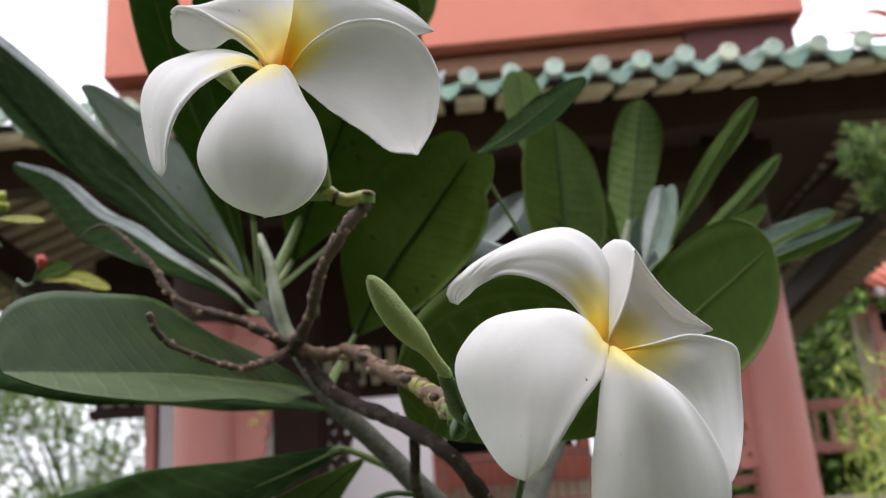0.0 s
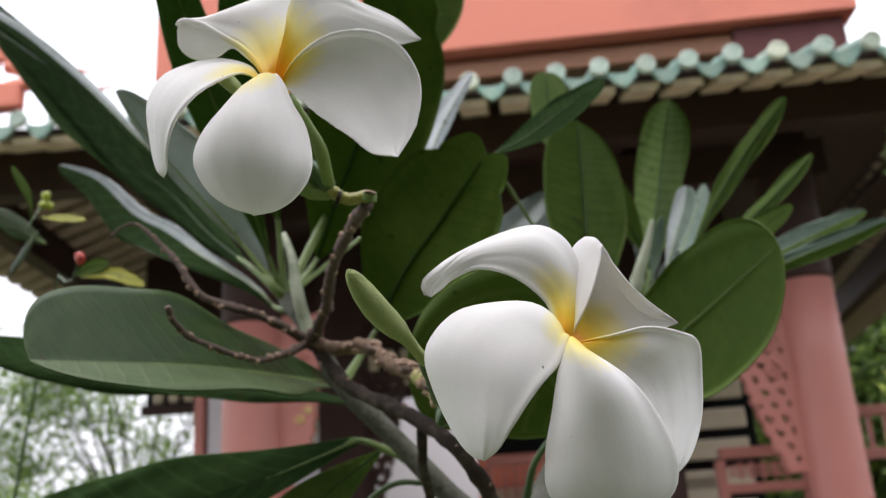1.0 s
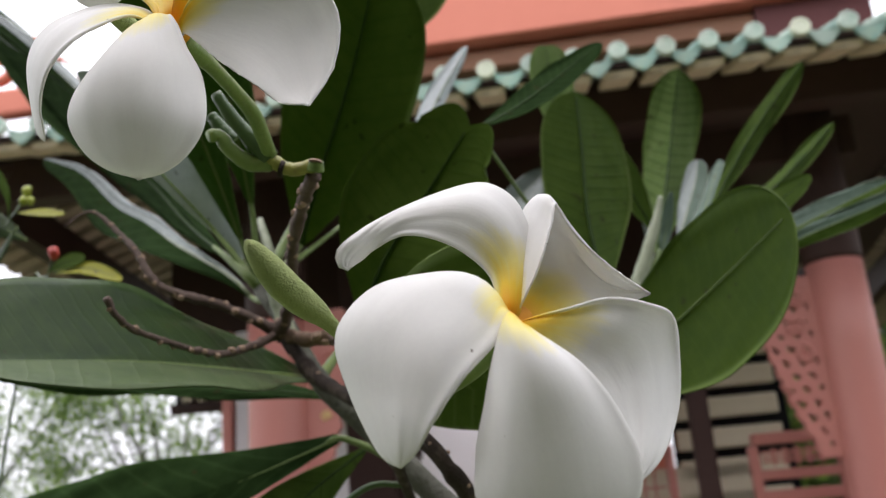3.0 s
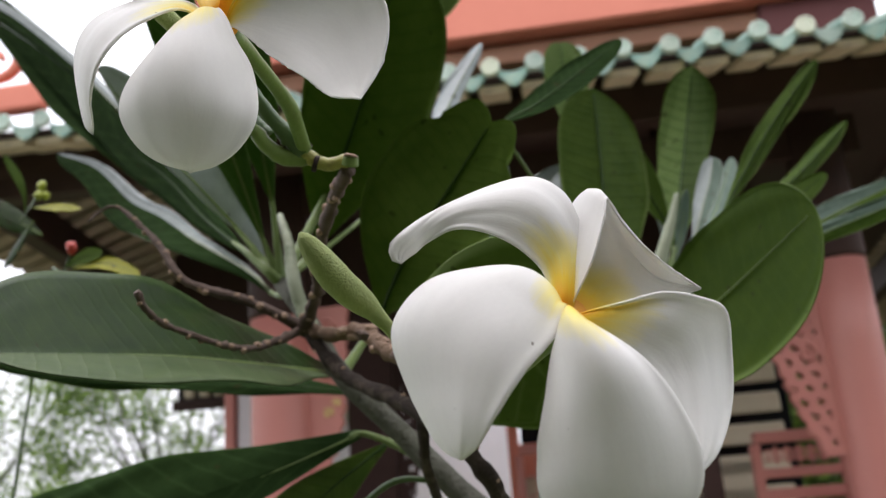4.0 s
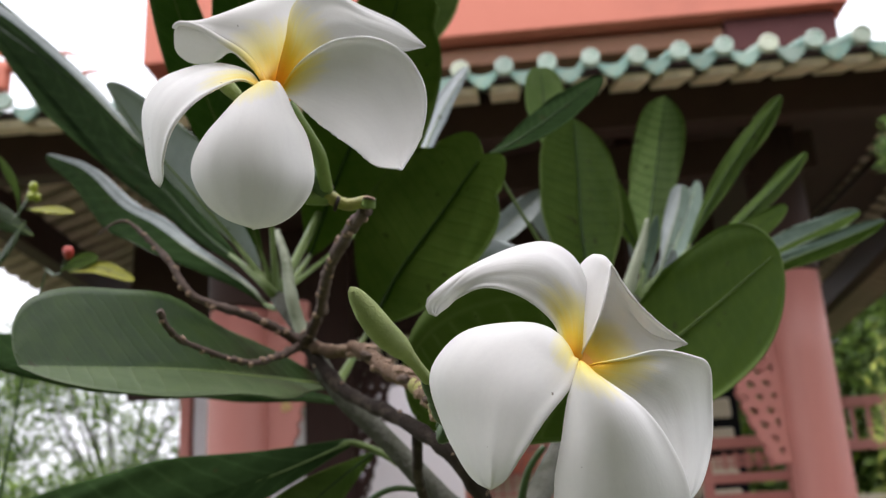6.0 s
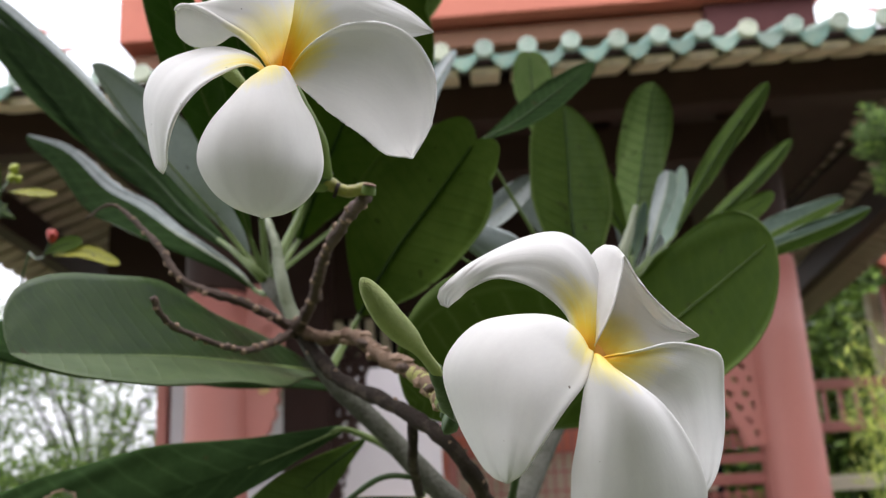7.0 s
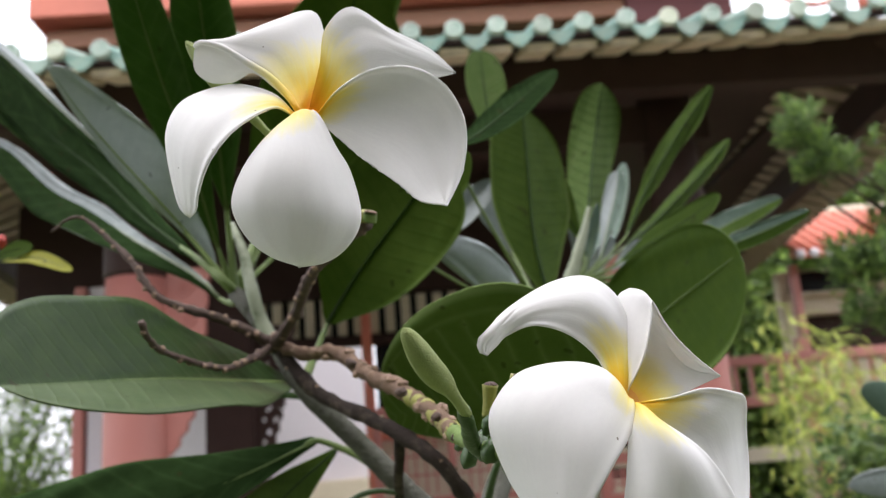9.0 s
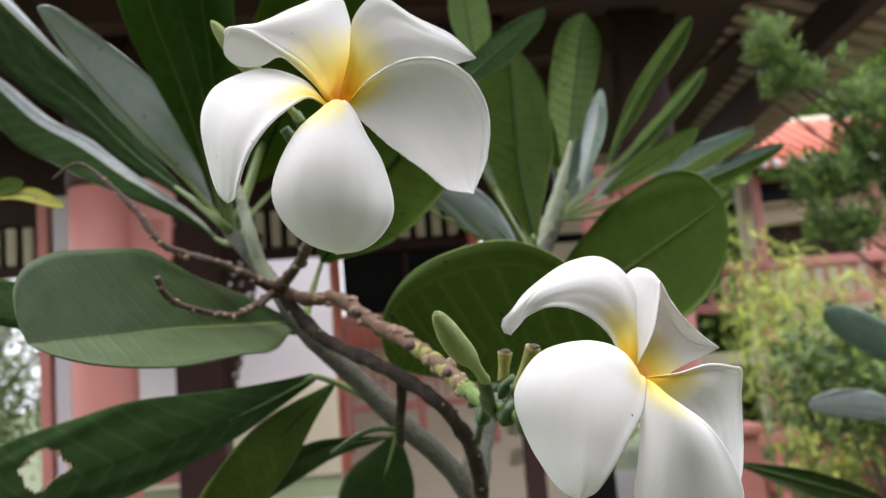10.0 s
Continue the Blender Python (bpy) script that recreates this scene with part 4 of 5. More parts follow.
def leaf(name, mid, left, right, face, foot=None, shape=1.25, notch=0.0, camber=0.12, label="", seed=0, blunt=2.0, widest=0.58, hole=None, plant=None, other=None):
    """One leaf: a midrib through a few points, half-widths to either side as vectors, the upper or lower side turned outwards."""
    nu, nv = (150, 61) if hole else (44, 19)
    s = np.linspace(0, 1, nu)
    u = 1 - (1 - s) ** 1.55
    centre = spline(mid, 201)
    c = np.stack([np.interp(u, np.linspace(0, 1, 201), centre[:, k]) for k in range(3)], 1)
    rise = np.clip(u / widest, 0, 1)
    w = np.where(u < widest, 0.10 + 0.90 * np.sin(math.pi / 2 * rise) ** shape, np.sqrt(np.clip(1 - (np.clip(u - widest, 0, 1) / (1 - widest)) ** blunt, 0, 1)))
    w[0] = 0.04
    if notch:
        w = np.maximum(w, 0.62 * np.clip((u - 0.75) / 0.15, 0, 1))
    length = np.linalg.norm(np.diff(centre, axis=0), axis=1).sum()
    left, right = np.array(left), np.array(right)
    grid = np.zeros((nu, nv, 3))
    tang = np.gradient(c, axis=0)
    tang /= np.linalg.norm(tang, axis=1)[:, None]
    for j, q in enumerate(np.linspace(-1, 1, nv)):
        arm = left if q < 0 else right
        reach = arm - tang * (tang @ arm)[:, None] * 0.6
        nrm = np.cross(tang, reach)
        nrm /= np.linalg.norm(nrm, axis=1)[:, None] + 1e-9
        if q < 0:
            nrm = -nrm
        wave = np.array([noise.noise((seed * 3.7 + k * 5.0 * abs(q), q * 1.3, seed)) for k in u]) * 0.05 * length * abs(q) ** 2 * 0.45
        arch = -camber * np.linalg.norm(arm) * (abs(q) ** 2 - 0.25)
        grid[:, j] = c + reach * (abs(q) * w)[:, None] + nrm * (arch * w + wave * w)[:, None]
        if notch:
            grid[:, j] += tang * (notch * (math.sin(math.pi * min(1.0, abs(q) * 1.05)) - 1.5 * abs(q) ** 4) * np.clip((u - 0.7) / 0.3, 0, 1) ** 2)[:, None]
    n = np.cross(np.gradient(grid, axis=0), np.gradient(grid, axis=1)).mean((0, 1))
    flip = bool(n @ FACING < 0)
    verts, faces, uv, index = shell(grid, 0.00035, flip)
    torn = []
    if hole:
        # an insect hole with a dried brown margin
        cu, cv, ru, rv = hole
        bite = [sum(((uv[q][0] - cu) / ru) ** 2 + ((uv[q][1] - cv) / rv) ** 2 for q in face) / len(face) * (1 + 1.0 * noise.noise((uv[face[0]][0] * 22, uv[face[0]][1] * 9, seed))) for face in faces]
        keep = [k for k in range(len(faces)) if bite[k] > 1]
        torn = [n for n, k in enumerate(keep) if bite[k] < 1.2]
        faces, index = [faces[k] for k in keep], [index[k] for k in keep]
    sides = {"top": (LEAF_TOP, LEAF_UNDER), "under": (LEAF_UNDER, LEAF_TOP), "pale": (LEAF_PALE, LEAF_UNDER), "dull": (LEAF_DULL, LEAF_UNDER), "yellow": (LEAF_YELLOW, LEAF_YELLOW), "lime": (LEAF_LIME, LEAF_TOP), "matte": (LEAF_MATTE, LEAF_TOP), "deep": (LEAF_DEEP, LEAF_DEEP), "ink": (LEAF_INK, LEAF_INK), "smooth": (LEAF_SMOOTH, LEAF_TOP), "ribbed": (LEAF_RIBBED, LEAF_TOP), "silver": (LEAF_SILVER, LEAF_INK), "veined": (LEAF_VEINED, LEAF_TOP)}
    skins = sides[face]
    flat = (2 * (nu - 1) * (nv - 1), len(faces))
    if other:
        # different light on the half beyond the midrib, put in as a second colour
        skins += (sides[other][0],)
        for k in range(0, flat[0], 2):
            if (k // 2) % (nv - 1) >= (nv - 1) // 2:
                index[k] = 2
    if hole:
        flat = None
        skins += (SCAR,)
        for k in torn:
            index[k] = 2
    blade = part("leaf", mesh_of("leaf", verts, faces, uv, True, index, flat), skins, plant or PLANT, label)
    rib, k = spline(mid, 30), np.linspace(0, 1, 30)
    thick = min(0.0016, 0.05 * (np.linalg.norm(left) + np.linalg.norm(right)) * 0.5 + 0.0004)
    v, f = tube_data(rib[:-1], (thick * (0.6 if hole or face in ("smooth", "veined") else 1.0) * (1 - 0.8 * k))[:-1], 8)
    part("midrib", mesh_of("midrib", v, f), RIB_DARK if face in ("under", "ribbed", "matte", "ink") and not hole else RIB_WHITE if face == "silver" else RIB, blade)
    if foot is not None:
        a, b = np.array(foot, float), rib[0]
        bend = a * 0.45 + b * 0.55 + 0.25 * (rib[0] - rib[2])
        tube("petiole", [a, bend, b, rib[1]], [thick * 2.1, thick * 1.7, thick * 1.2, thick], RIB, blade, count=14, sides=8)
    return blade


LEFT_TOP = (-0.1017, 0.5450, 1.6321)
LEFT_LOW = (-0.0604, 0.5050, 1.5666)
RIGHT_TOP = (0.1587, 0.7150, 1.6577)
RIGHT_LOW = (0.1311, 0.6900, 1.6141)
MAIN_LOW = (-0.0084, 0.5100, 1.5093)
TRUNK = (0.10, 0.52, 1.30)
RIGHT_OUT = (0.5765, 0.8400, 1.4701)
# DEEP also labels the ink leaves, whose darkness is shade put into the colour
GREEN, DEEP, PALE, DULL = "mid-green leaf seen from below", "dark glossy green leaf", "pale blue-green leaf, sky sheen put into its colour", "dull grey-green leaf"
leaf("leaf", [(-0.066, 0.530, 1.572), (-0.096, 0.450, 1.567), (-0.121, 0.400, 1.564), (-0.1635, 0.339, 1.5578)], (-0.024, 0.011, 0.041), (0.030, -0.016, -0.016), "top", LEFT_LOW, label=DEEP, seed=1, other="lime", camber=0.02, widest=0.68, blunt=3.4)
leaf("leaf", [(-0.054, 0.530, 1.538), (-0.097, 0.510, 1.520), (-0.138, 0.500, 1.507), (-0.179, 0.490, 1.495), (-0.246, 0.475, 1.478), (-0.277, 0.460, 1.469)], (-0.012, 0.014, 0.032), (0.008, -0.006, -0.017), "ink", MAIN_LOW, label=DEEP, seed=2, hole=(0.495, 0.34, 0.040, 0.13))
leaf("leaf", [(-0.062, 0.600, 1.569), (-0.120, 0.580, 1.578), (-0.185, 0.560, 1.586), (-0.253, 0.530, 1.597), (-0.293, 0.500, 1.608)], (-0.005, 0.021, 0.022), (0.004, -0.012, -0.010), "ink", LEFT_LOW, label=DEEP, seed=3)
leaf("leaf", [(-0.046, 0.575, 1.615), (-0.022, 0.530, 1.641), (0.004, 0.515, 1.670), (0.033, 0.495, 1.702)], (-0.032, 0.004, 0.031), (0.027, -0.004, -0.026), "matte", LEFT_LOW, label=GREEN, seed=4, notch=0.007, widest=0.62, blunt=2.8)
leaf("leaf", [(0.089, 0.570, 1.551), (0.118, 0.540, 1.573), (0.146, 0.510, 1.591), (0.184, 0.450, 1.619)], (-0.003, 0.020, 0.039), (0.003, -0.022, -0.048), "smooth", RIGHT_LOW, label=GREEN, seed=5, widest=0.62, blunt=2.9)
leaf("leaf", [(0.103, 0.400, 1.531), (0.063, 0.420, 1.543), (0.025, 0.440, 1.546), (-0.014, 0.470, 1.545)], (0.005, -0.088, 0.0355), (0.000, 0.030, -0.022), "veined", RIGHT_LOW, label=GREEN, seed=6, widest=0.5, blunt=1.9)
leaf("leaf", [(0.170, 0.720, 1.678), (0.195, 0.770, 1.750), (0.218, 0.800, 1.827), (0.231, 0.800, 1.880)], (-0.021, 0.017, 0.000), (0.024, 0.025, -0.006), "ribbed", RIGHT_TOP, label=GREEN, seed=7, blunt=5.0, widest=0.72)
leaf("leaf", [(0.215, 0.740, 1.704), (0.245, 0.760, 1.751), (0.291, 0.780, 1.812), (0.342, 0.795, 1.871)], (-0.007, 0.006, 0.004), (0.009, 0.006, -0.006), "under", RIGHT_TOP, label=GREEN, seed=8, widest=0.64, blunt=2.5)
leaf("leaf", [(0.222, 0.780, 1.702), (0.281, 0.840, 1.745), (0.347, 0.880, 1.801), (0.410, 0.918, 1.859)], (-0.006, 0.010, 0.005), (0.005, 0.006, -0.007), "under", RIGHT_TOP, label=GREEN, seed=9, widest=0.62, blunt=2.2)
leaf("leaf", [(0.200, 0.720, 1.677), (0.243, 0.730, 1.700), (0.280, 0.735, 1.721), (0.306, 0.737, 1.739)], (-0.006, 0.006, 0.010), (0.006, -0.004, -0.009), "under", RIGHT_TOP, label=GREEN, seed=10)
leaf("leaf", [(0.243, 0.750, 1.681), (0.300, 0.790, 1.709), (0.358, 0.820, 1.737), (0.414, 0.834, 1.761)], (-0.005, 0.003, 0.012), (0.009, -0.005, -0.010), "dull", RIGHT_TOP, label=DULL, seed=11, other="under")
leaf("leaf", [(0.233, 0.700, 1.659), (0.286, 0.710, 1.681), (0.336, 0.720, 1.699), (0.385, 0.730, 1.718)], (-0.004, 0.001, 0.008), (0.004, 0.002, -0.008), "dull", RIGHT_TOP, label=DULL, seed=12, other="under")
leaf("leaf", [(0.210, 0.850, 1.697), (0.262, 0.950, 1.771), (0.297, 1.000, 1.832), (0.319, 1.030, 1.874)], (-0.011, 0.005, -0.001), (0.015, -0.003, -0.005), "dull", RIGHT_TOP, label=DULL, seed=13)
leaf("leaf", [(0.181, 0.750, 1.681), (0.182, 0.780, 1.720), (0.182, 0.800, 1.773)], (-0.006, 0.002, -0.002), (0.007, 0.003, 0.000), "dull", RIGHT_TOP, label=PALE, seed=14)
leaf("leaf", [(0.168, 0.720, 1.666), (0.181, 0.730, 1.698), (0.191, 0.730, 1.734)], (-0.005, 0.000, 0.001), (0.004, 0.000, -0.001), "dull", RIGHT_TOP, label=PALE, seed=15)
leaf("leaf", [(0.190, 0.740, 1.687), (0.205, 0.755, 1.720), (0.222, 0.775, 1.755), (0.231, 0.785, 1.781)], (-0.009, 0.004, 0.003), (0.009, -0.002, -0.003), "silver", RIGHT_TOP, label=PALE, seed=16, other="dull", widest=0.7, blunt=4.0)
leaf("leaf", [(0.113, 0.620, 1.626), (0.109, 0.630, 1.683), (0.112, 0.640, 1.740), (0.114, 0.648, 1.792)], (-0.030, 0.000, 0.001), (0.034, 0.030, -0.006), "under", RIGHT_LOW, label=GREEN, seed=17, blunt=3.6)
leaf("leaf", [(0.108, 0.750, 1.796), (0.109, 0.780, 1.854), (0.112, 0.807, 1.922)], (-0.019, -0.005, 0.005), (0.021, -0.003, 0.001), "ribbed", RIGHT_LOW, label=GREEN, seed=18, blunt=2.6)
leaf("leaf", [(0.178, 0.750, 1.704), (0.163, 0.750, 1.742), (0.148, 0.750, 1.792)], (-0.011, 0.000, -0.004), (0.013, 0.000, 0.003), "under", RIGHT_LOW, label=GREEN, seed=19)
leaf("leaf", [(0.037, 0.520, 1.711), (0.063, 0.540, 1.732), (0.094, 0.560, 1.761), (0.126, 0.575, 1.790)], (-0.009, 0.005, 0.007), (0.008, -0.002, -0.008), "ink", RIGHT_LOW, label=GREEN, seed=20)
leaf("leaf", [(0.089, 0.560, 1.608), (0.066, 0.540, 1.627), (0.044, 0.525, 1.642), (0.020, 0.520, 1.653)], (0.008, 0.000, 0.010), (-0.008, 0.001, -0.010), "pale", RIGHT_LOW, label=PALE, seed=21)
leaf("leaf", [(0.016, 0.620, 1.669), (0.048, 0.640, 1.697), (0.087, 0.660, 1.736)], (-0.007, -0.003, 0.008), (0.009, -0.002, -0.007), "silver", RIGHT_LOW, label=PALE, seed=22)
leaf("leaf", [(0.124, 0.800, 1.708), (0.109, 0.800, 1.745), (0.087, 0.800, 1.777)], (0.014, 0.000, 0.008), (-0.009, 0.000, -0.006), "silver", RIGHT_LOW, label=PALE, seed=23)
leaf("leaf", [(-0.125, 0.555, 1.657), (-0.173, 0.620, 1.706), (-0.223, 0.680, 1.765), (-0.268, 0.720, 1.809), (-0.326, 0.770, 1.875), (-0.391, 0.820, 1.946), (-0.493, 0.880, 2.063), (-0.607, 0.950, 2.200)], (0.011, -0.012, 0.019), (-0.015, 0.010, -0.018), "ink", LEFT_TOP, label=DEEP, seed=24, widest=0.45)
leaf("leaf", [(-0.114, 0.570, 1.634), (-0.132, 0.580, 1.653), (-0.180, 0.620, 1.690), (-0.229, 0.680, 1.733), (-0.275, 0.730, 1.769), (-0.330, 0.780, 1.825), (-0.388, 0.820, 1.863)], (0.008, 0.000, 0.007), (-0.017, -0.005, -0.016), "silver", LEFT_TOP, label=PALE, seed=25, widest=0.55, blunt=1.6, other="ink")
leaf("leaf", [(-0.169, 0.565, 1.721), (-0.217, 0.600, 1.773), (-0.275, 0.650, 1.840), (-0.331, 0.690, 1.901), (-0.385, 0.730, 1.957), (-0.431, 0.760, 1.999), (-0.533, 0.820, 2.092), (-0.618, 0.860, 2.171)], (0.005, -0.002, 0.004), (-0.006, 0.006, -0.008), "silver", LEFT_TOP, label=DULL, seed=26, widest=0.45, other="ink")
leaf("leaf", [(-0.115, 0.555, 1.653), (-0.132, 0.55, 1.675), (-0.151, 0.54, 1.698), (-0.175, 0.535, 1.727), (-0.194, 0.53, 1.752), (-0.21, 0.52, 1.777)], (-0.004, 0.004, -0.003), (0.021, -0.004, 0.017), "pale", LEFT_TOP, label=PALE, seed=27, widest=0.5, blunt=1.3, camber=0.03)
leaf("leaf", [(-0.111, 0.540, 1.660), (-0.122, 0.500, 1.711), (-0.133, 0.470, 1.749), (-0.142, 0.440, 1.790), (-0.148, 0.420, 1.822)], (-0.015, -0.002, -0.006), (0.016, -0.005, -0.000), "deep", LEFT_TOP, label=DEEP, seed=28)
leaf("leaf", [(-0.092, 0.620, 1.682), (-0.070, 0.580, 1.715), (-0.040, 0.540, 1.764), (-0.012, 0.500, 1.824)], (-0.037, -0.002, 0.016), (0.042, 0.004, -0.017), "matte", LEFT_TOP, label=GREEN, seed=29, blunt=2.6, notch=0.004)
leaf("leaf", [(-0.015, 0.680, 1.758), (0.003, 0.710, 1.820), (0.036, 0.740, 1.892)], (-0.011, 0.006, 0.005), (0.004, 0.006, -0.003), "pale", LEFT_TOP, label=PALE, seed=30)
leaf("leaf", [(-0.035, 0.700, 1.867), (-0.007, 0.700, 1.921), (0.018, 0.700, 1.989)], (-0.035, 0.000, 0.014), (0.029, 0.000, -0.010), "under", LEFT_TOP, label=GREEN, seed=31)
leaf("leaf", [(-0.105, 0.540, 1.684), (-0.106, 0.500, 1.736), (-0.108, 0.470, 1.781), (-0.108, 0.440, 1.821)], (-0.018, -0.007, -0.004), (0.021, -0.011, -0.007), "deep", LEFT_TOP, label=DEEP, seed=32)
leaf("leaf", [(-0.043, 0.550, 1.533), (-0.069, 0.530, 1.512), (-0.095, 0.500, 1.486), (-0.123, 0.470, 1.460)], (-0.008, -0.003, 0.014), (0.011, 0.001, -0.013), "under", MAIN_LOW, label=GREEN, seed=33)
leaf("leaf", [(-0.002, 0.600, 1.496), (-0.012, 0.600, 1.470), (-0.034, 0.600, 1.426)], (-0.022, 0.000, 0.012), (0.024, 0.000, -0.011), "top", MAIN_LOW, label=DEEP, seed=34)
leaf("leaf", [(-0.010, 0.550, 1.497), (-0.056, 0.550, 1.492), (-0.098, 0.530, 1.474), (-0.124, 0.520, 1.455)], (-0.002, -0.003, 0.007), (0.006, -0.002, -0.009), "top", MAIN_LOW, label=DEEP, seed=35)
leaf("leaf", [(0.238, 0.600, 1.454), (0.284, 0.600, 1.438), (0.353, 0.600, 1.413)], (0.003, 0.000, 0.008), (-0.004, 0.000, -0.009), "top", TRUNK, label=DEEP, seed=36)
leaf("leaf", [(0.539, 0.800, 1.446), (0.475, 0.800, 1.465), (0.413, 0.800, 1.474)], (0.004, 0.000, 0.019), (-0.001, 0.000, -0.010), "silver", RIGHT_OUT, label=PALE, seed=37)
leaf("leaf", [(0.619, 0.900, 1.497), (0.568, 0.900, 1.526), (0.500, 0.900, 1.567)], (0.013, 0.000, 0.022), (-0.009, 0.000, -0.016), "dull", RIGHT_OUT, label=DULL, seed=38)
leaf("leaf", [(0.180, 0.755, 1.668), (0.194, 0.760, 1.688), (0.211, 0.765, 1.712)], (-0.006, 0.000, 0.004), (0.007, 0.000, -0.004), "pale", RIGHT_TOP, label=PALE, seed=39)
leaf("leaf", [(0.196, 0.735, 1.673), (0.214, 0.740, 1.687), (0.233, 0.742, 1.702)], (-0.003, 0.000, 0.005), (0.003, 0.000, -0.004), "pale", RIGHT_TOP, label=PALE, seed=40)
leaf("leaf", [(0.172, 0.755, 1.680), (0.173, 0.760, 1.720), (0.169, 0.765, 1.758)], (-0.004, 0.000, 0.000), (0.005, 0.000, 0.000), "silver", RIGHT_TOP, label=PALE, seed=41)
tube("shoot", [(0.140, 0.705, 1.628), (0.151, 0.712, 1.655), (0.163, 0.716, 1.684), (0.174, 0.720, 1.710), (0.180, 0.722, 1.728)], [0.0075, 0.0068, 0.0050, 0.0036, 0.0018], RIB_WHITE, PLANT, "whitish green growing shoot", 30, 12, 0.10, 9)


# neighbouring shrub: yellow-green leaves, a red bud
SHRUB = thing("garden_shrub", "small shrub with yellow-green leaves and red bud", "shrub")
for mid, half, face in (
    ([(-0.3443, 0.7000, 1.7600), (-0.3248, 0.7000, 1.7583), (-0.3038, 0.7000, 1.7550)], 0.0045, "yellow"),
    ([(-0.3501, 0.7000, 1.7540), (-0.3550, 0.7000, 1.7798), (-0.3727, 0.7000, 1.8099)], 0.006, "under"),
    ([(-0.3542, 0.7200, 1.7561), (-0.3643, 0.7200, 1.7391), (-0.3772, 0.7200, 1.7174)], 0.010, "top"),
    ([(-0.2845, 0.6400, 1.6869), (-0.2710, 0.6400, 1.6929), (-0.2568, 0.6400, 1.6949)], 0.007, "under"),
    ([(-0.2768, 0.6350, 1.6836), (-0.2543, 0.6400, 1.6867), (-0.2301, 0.6450, 1.6773)], 0.006, "yellow"),
    ([(-0.3563, 0.7400, 1.7500), (-0.3804, 0.7400, 1.7652), (-0.4104, 0.7400, 1.7865)], 0.012, "top"),
):
    leaf("leaf", mid, (0.0, 0.003, half), (0.0, -0.003, -half), face, None, label="", seed=60, plant=SHRUB)
tube("stem", [(-0.3620, 0.7450, 1.7949), (-0.3590, 0.7300, 1.7731), (-0.3665, 0.7200, 1.7556), (-0.3969, 0.7200, 1.7342), (-0.40, 0.74, 1.2), (-0.40, 0.76, -0.03)], [0.0008, 0.0010, 0.0013, 0.002, 0.006, 0.009], STALK_DARK, SHRUB, "", 40, 8, 0.1, 61)
tube("stem", [(-0.2762, 0.6320, 1.6967), (-0.2854, 0.6450, 1.6907), (-0.2973, 0.6600, 1.6824), (-0.3252, 0.6900, 1.6646), (-0.40, 0.74, 1.2)], [0.0008, 0.0010, 0.0012, 0.0016, 0.004], STALK_DARK, SHRUB, "", 24, 8, 0.1, 62)
for (x, y, z), r, m, lab in (((-0.2753, 0.6300, 1.6973), 0.0042, RED_BLOOM, "red bud"), ((-0.3622, 0.7450, 1.7977), 0.0042, YELLOW_LEAF, "yellow bud"), ((-0.3621, 0.7400, 1.7876), 0.0036, YELLOW_LEAF, "yellow bud"), ((-0.3558, 0.7400, 1.7860), 0.0034, YELLOW_LEAF, "yellow bud")):
    bm = bmesh.new()
    bmesh.ops.create_icosphere(bm, subdivisions=2, radius=r, matrix=Matrix.Translation((x, y, z)) @ Matrix.Diagonal((1, 1, 1.3, 1)))
    for vert in bm.verts:
        vert.co += vert.normal * r * 0.3 * noise.noise(vert.co * 260)
    part("bud", bm, m, SHRUB, lab)


# stems
def scars(parent, points, r, count, seed, size=0.0012, skin=None):
    """Leaf scars along a twig: small pale flattened knobs, one mesh."""
    rng = random.Random(seed)
    path = spline(points, 60)
    bm = bmesh.new()
    for k in range(count):
        p = path[int((k + 0.5) / count * 59)]
        r_here = float(np.interp((k + 0.5) / count, np.linspace(0, 1, len(r)), r)) * 1.08
        d = Vector((rng.gauss(0, 1), rng.gauss(0, 1) - 0.6, rng.gauss(0, 1))).normalized()
        m = Matrix.Translation(Vector(p) + d * r_here) @ d.to_track_quat("Z", "Y").to_matrix().to_4x4() @ Matrix.Diagonal((1, 0.75, 0.65, 1))
        bmesh.ops.create_icosphere(bm, subdivisions=1, radius=min(size, r_here * 1.1) * (0.8 + 0.7 * rng.random()), matrix=m)
    return part("leaf_scar", bm, skin or SCAR, parent, "knobbly leaf scars")


MAIN = [LEFT_TOP, (-0.0813, 0.5250, 1.6041), LEFT_LOW, (-0.0336, 0.5100, 1.5381), MAIN_LOW, (0.0346, 0.5150, 1.4570), (0.10, 0.52, 1.30), (0.13, 0.55, 0.8), (0.12, 0.55, -0.02)]
tube("branch", MAIN, [0.0045, 0.0065, 0.008, 0.009, 0.0095, 0.012, 0.02, 0.035, 0.05], BARK, PLANT, "smooth pale grey branch", 90, 14, 0.10, 2)
tube("shoot", [LEFT_LOW, (-0.0813, 0.5200, 1.6041), (-0.0885, 0.5215, 1.6270), (-0.0950, 0.5380, 1.6550), (-0.1040, 0.5560, 1.6800)], [0.0040, 0.0042, 0.0040, 0.0032, 0.0020], RIB_WHITE, PLANT, "whitish green growing shoot", 36, 12, 0.10, 8)
SIDE = [RIGHT_TOP, RIGHT_LOW, (0.0870, 0.6200, 1.5489), (0.0507, 0.5600, 1.4935), (0.0354, 0.5200, 1.4563)]
tube("branch", SIDE, [0.006, 0.0065, 0.007, 0.008, 0.009], BARK, PLANT, "smooth pale grey branch", 40, 12, 0.08, 3)
